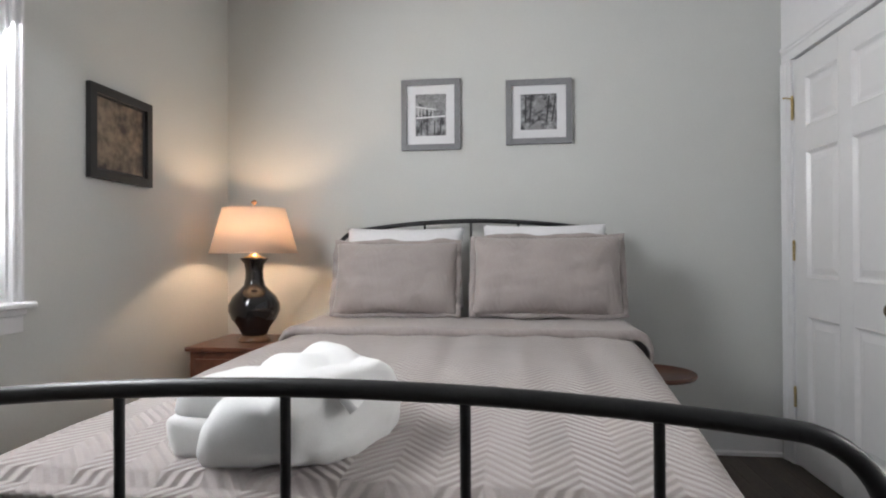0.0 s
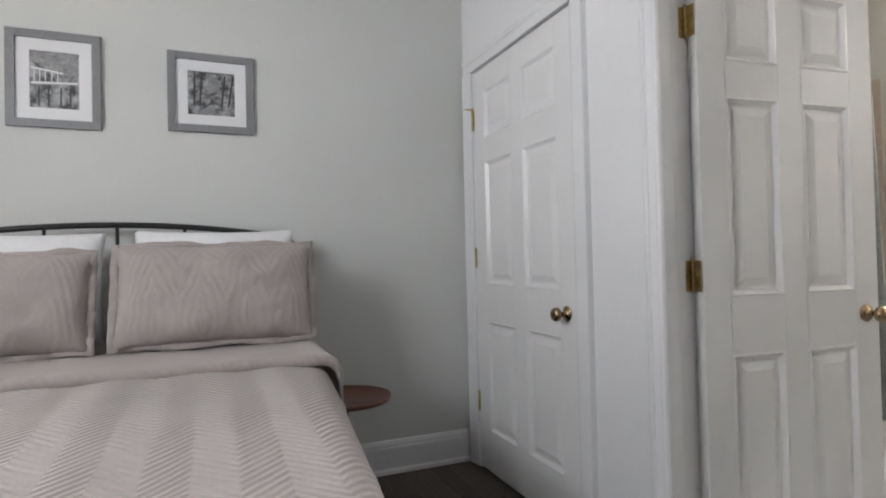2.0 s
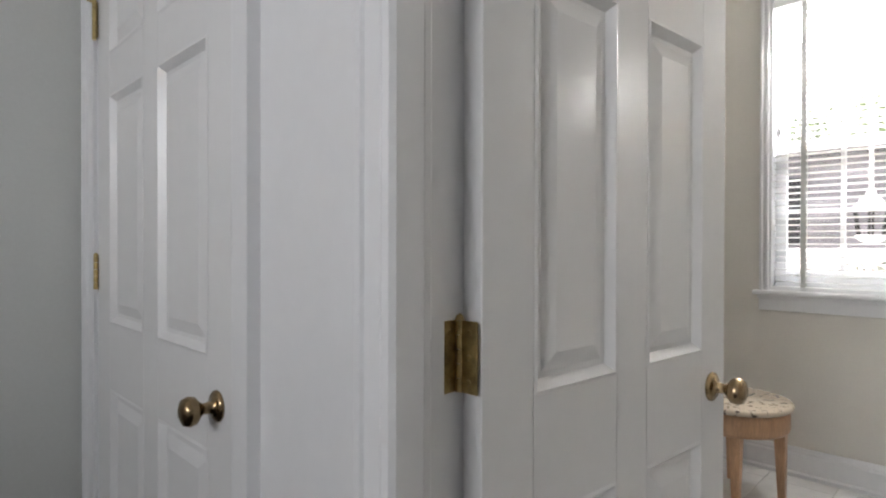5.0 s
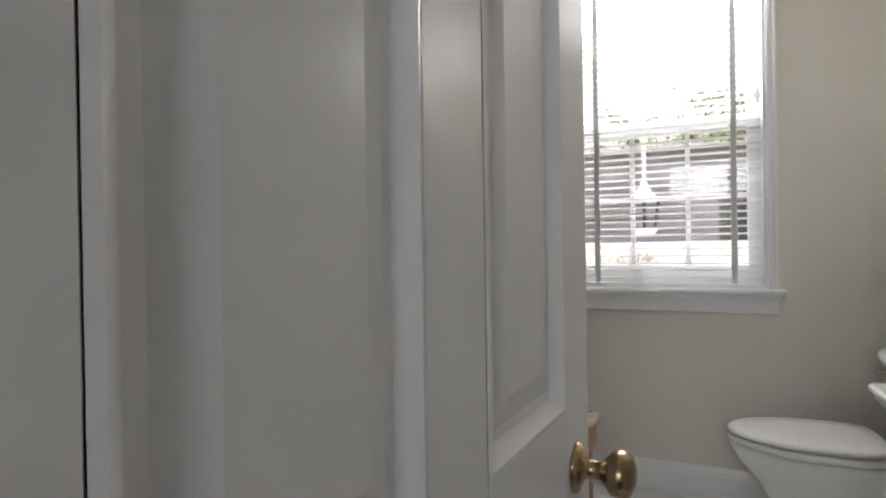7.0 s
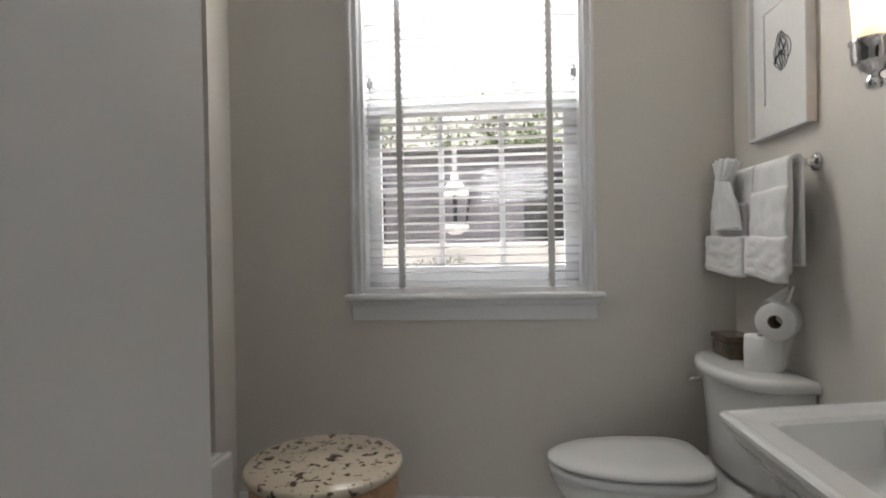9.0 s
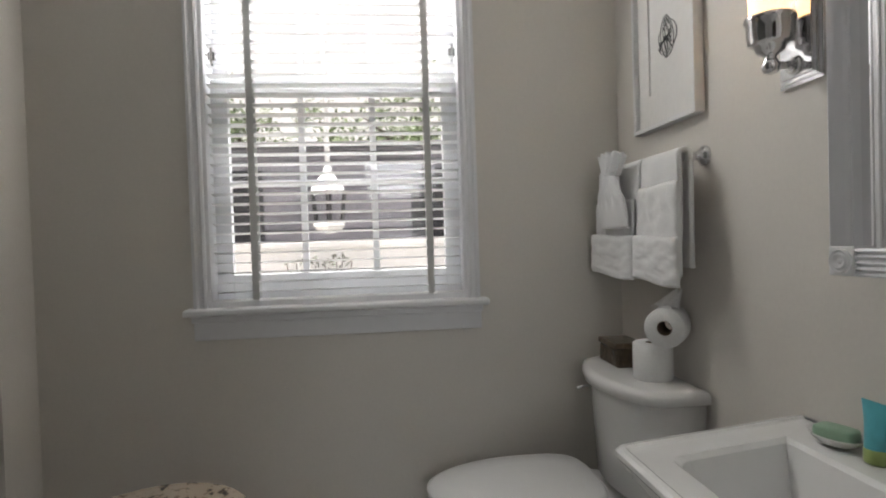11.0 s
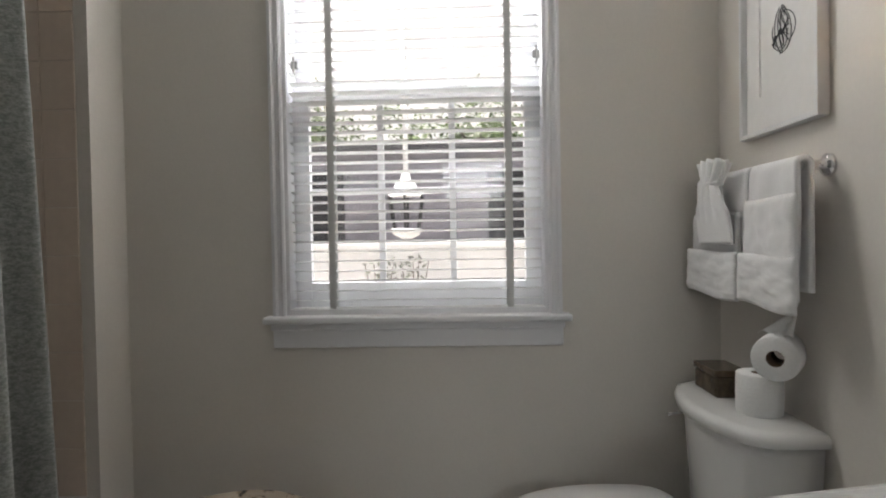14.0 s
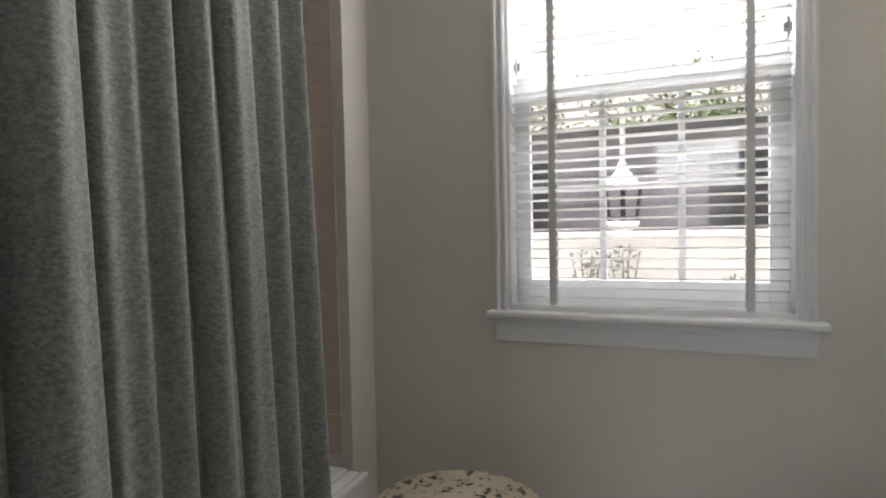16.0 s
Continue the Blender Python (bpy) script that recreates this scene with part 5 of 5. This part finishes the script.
lantern = thing("hanging_lantern", (4.0, -1.47, 1.25), "white hanging porch lantern outside the window", "lantern")
part("rod", tube(bmesh.new(), [(4.0, -1.47, 1.56), (4.0, -1.47, 3.06)], 0.014, 10), TRIM, lantern, "", True)
part("cap", lathe(bmesh.new(), (4.0, -1.47, 1.44), [(0.10, 0), (0.095, 0.012), (0.06, 0.06), (0.03, 0.09), (0.02, 0.13)], 6), TRIM, lantern)
for k in range(6):
    a = k * math.pi / 3
    part("bar", tube(bmesh.new(), [(4.0 + 0.085 * math.cos(a), -1.47 + 0.10 * math.sin(a), 1.44), (4.0 + 0.075 * math.cos(a), -1.47 + 0.075 * math.sin(a), 1.27)], 0.007, 6), BLACK, lantern)
part("base", lathe(bmesh.new(), (4.0, -1.47, 1.235), [(0.03, -0.02), (0.07, 0.0), (0.09, 0.02), (0.09, 0.035), (0.0, 0.035)], 6), TRIM, lantern)
solid("porch_beam", boxes((3.06, -1.52, 3.06, 4.3, -1.42, 3.2), r=0.004), TRIM, "white wooden porch beam that carries the lantern", "beam", "structure")

# ---- floor boards and tiles ----
rnd = random.Random(5)
mesh_by_len = {}
for i in range(38):
    x = -3.2 + i * 0.0865
    y = 0.0
    while y > -4.9:
        ln = rnd.choice((0.9, 1.2, 1.5))
        y1 = max(y - ln, -4.9)
        key = round(y - y1, 3)
        if key not in mesh_by_len:
            bm = box(bmesh.new(), 0.001, -key + 0.001, -0.017, 0.0855, -0.001, 0.0, r=0.0012, seg=1)
            ob = part("floor_board", bm, FLOOR, floor_bed)
            mesh_by_len[key] = ob.data
        else:
            ob = new("floor_board", mesh_by_len[key])
            ob.parent = floor_bed
        ob.location = (x, y, 0)
        y = y1
me = None
for i in range(10):
    for j in range(9):
        if me is None:
            ob = part("floor_tile", box(bmesh.new(), 0.0015, 0.0015, -0.005, 0.2985, 0.2985, 0.0, r=0.0012, seg=1), TILE, floor_bath)
            me = ob.data
        else:
            ob = new("floor_tile", me)
            ob.parent = floor_bath
        ob.location = (0.07 + i * 0.3, -2.69 + j * 0.3, 0)
tilewall = bpy.data.objects["wall_stub"]
me = None
for i in range(5):
    for j in range(12):
        if me is None:
            ob = part("wall_tile", box(bmesh.new(), -0.006, 0.001, 0.001, 0.0, 0.107, 0.149, r=0.001, seg=1), TUBTILE, tilewall)
            me = ob.data
        else:
            ob = new("wall_tile", me)
            ob.parent = tilewall
        ob.location = (2.734, -0.58 + i * 0.108, 0.43 + j * 0.15)
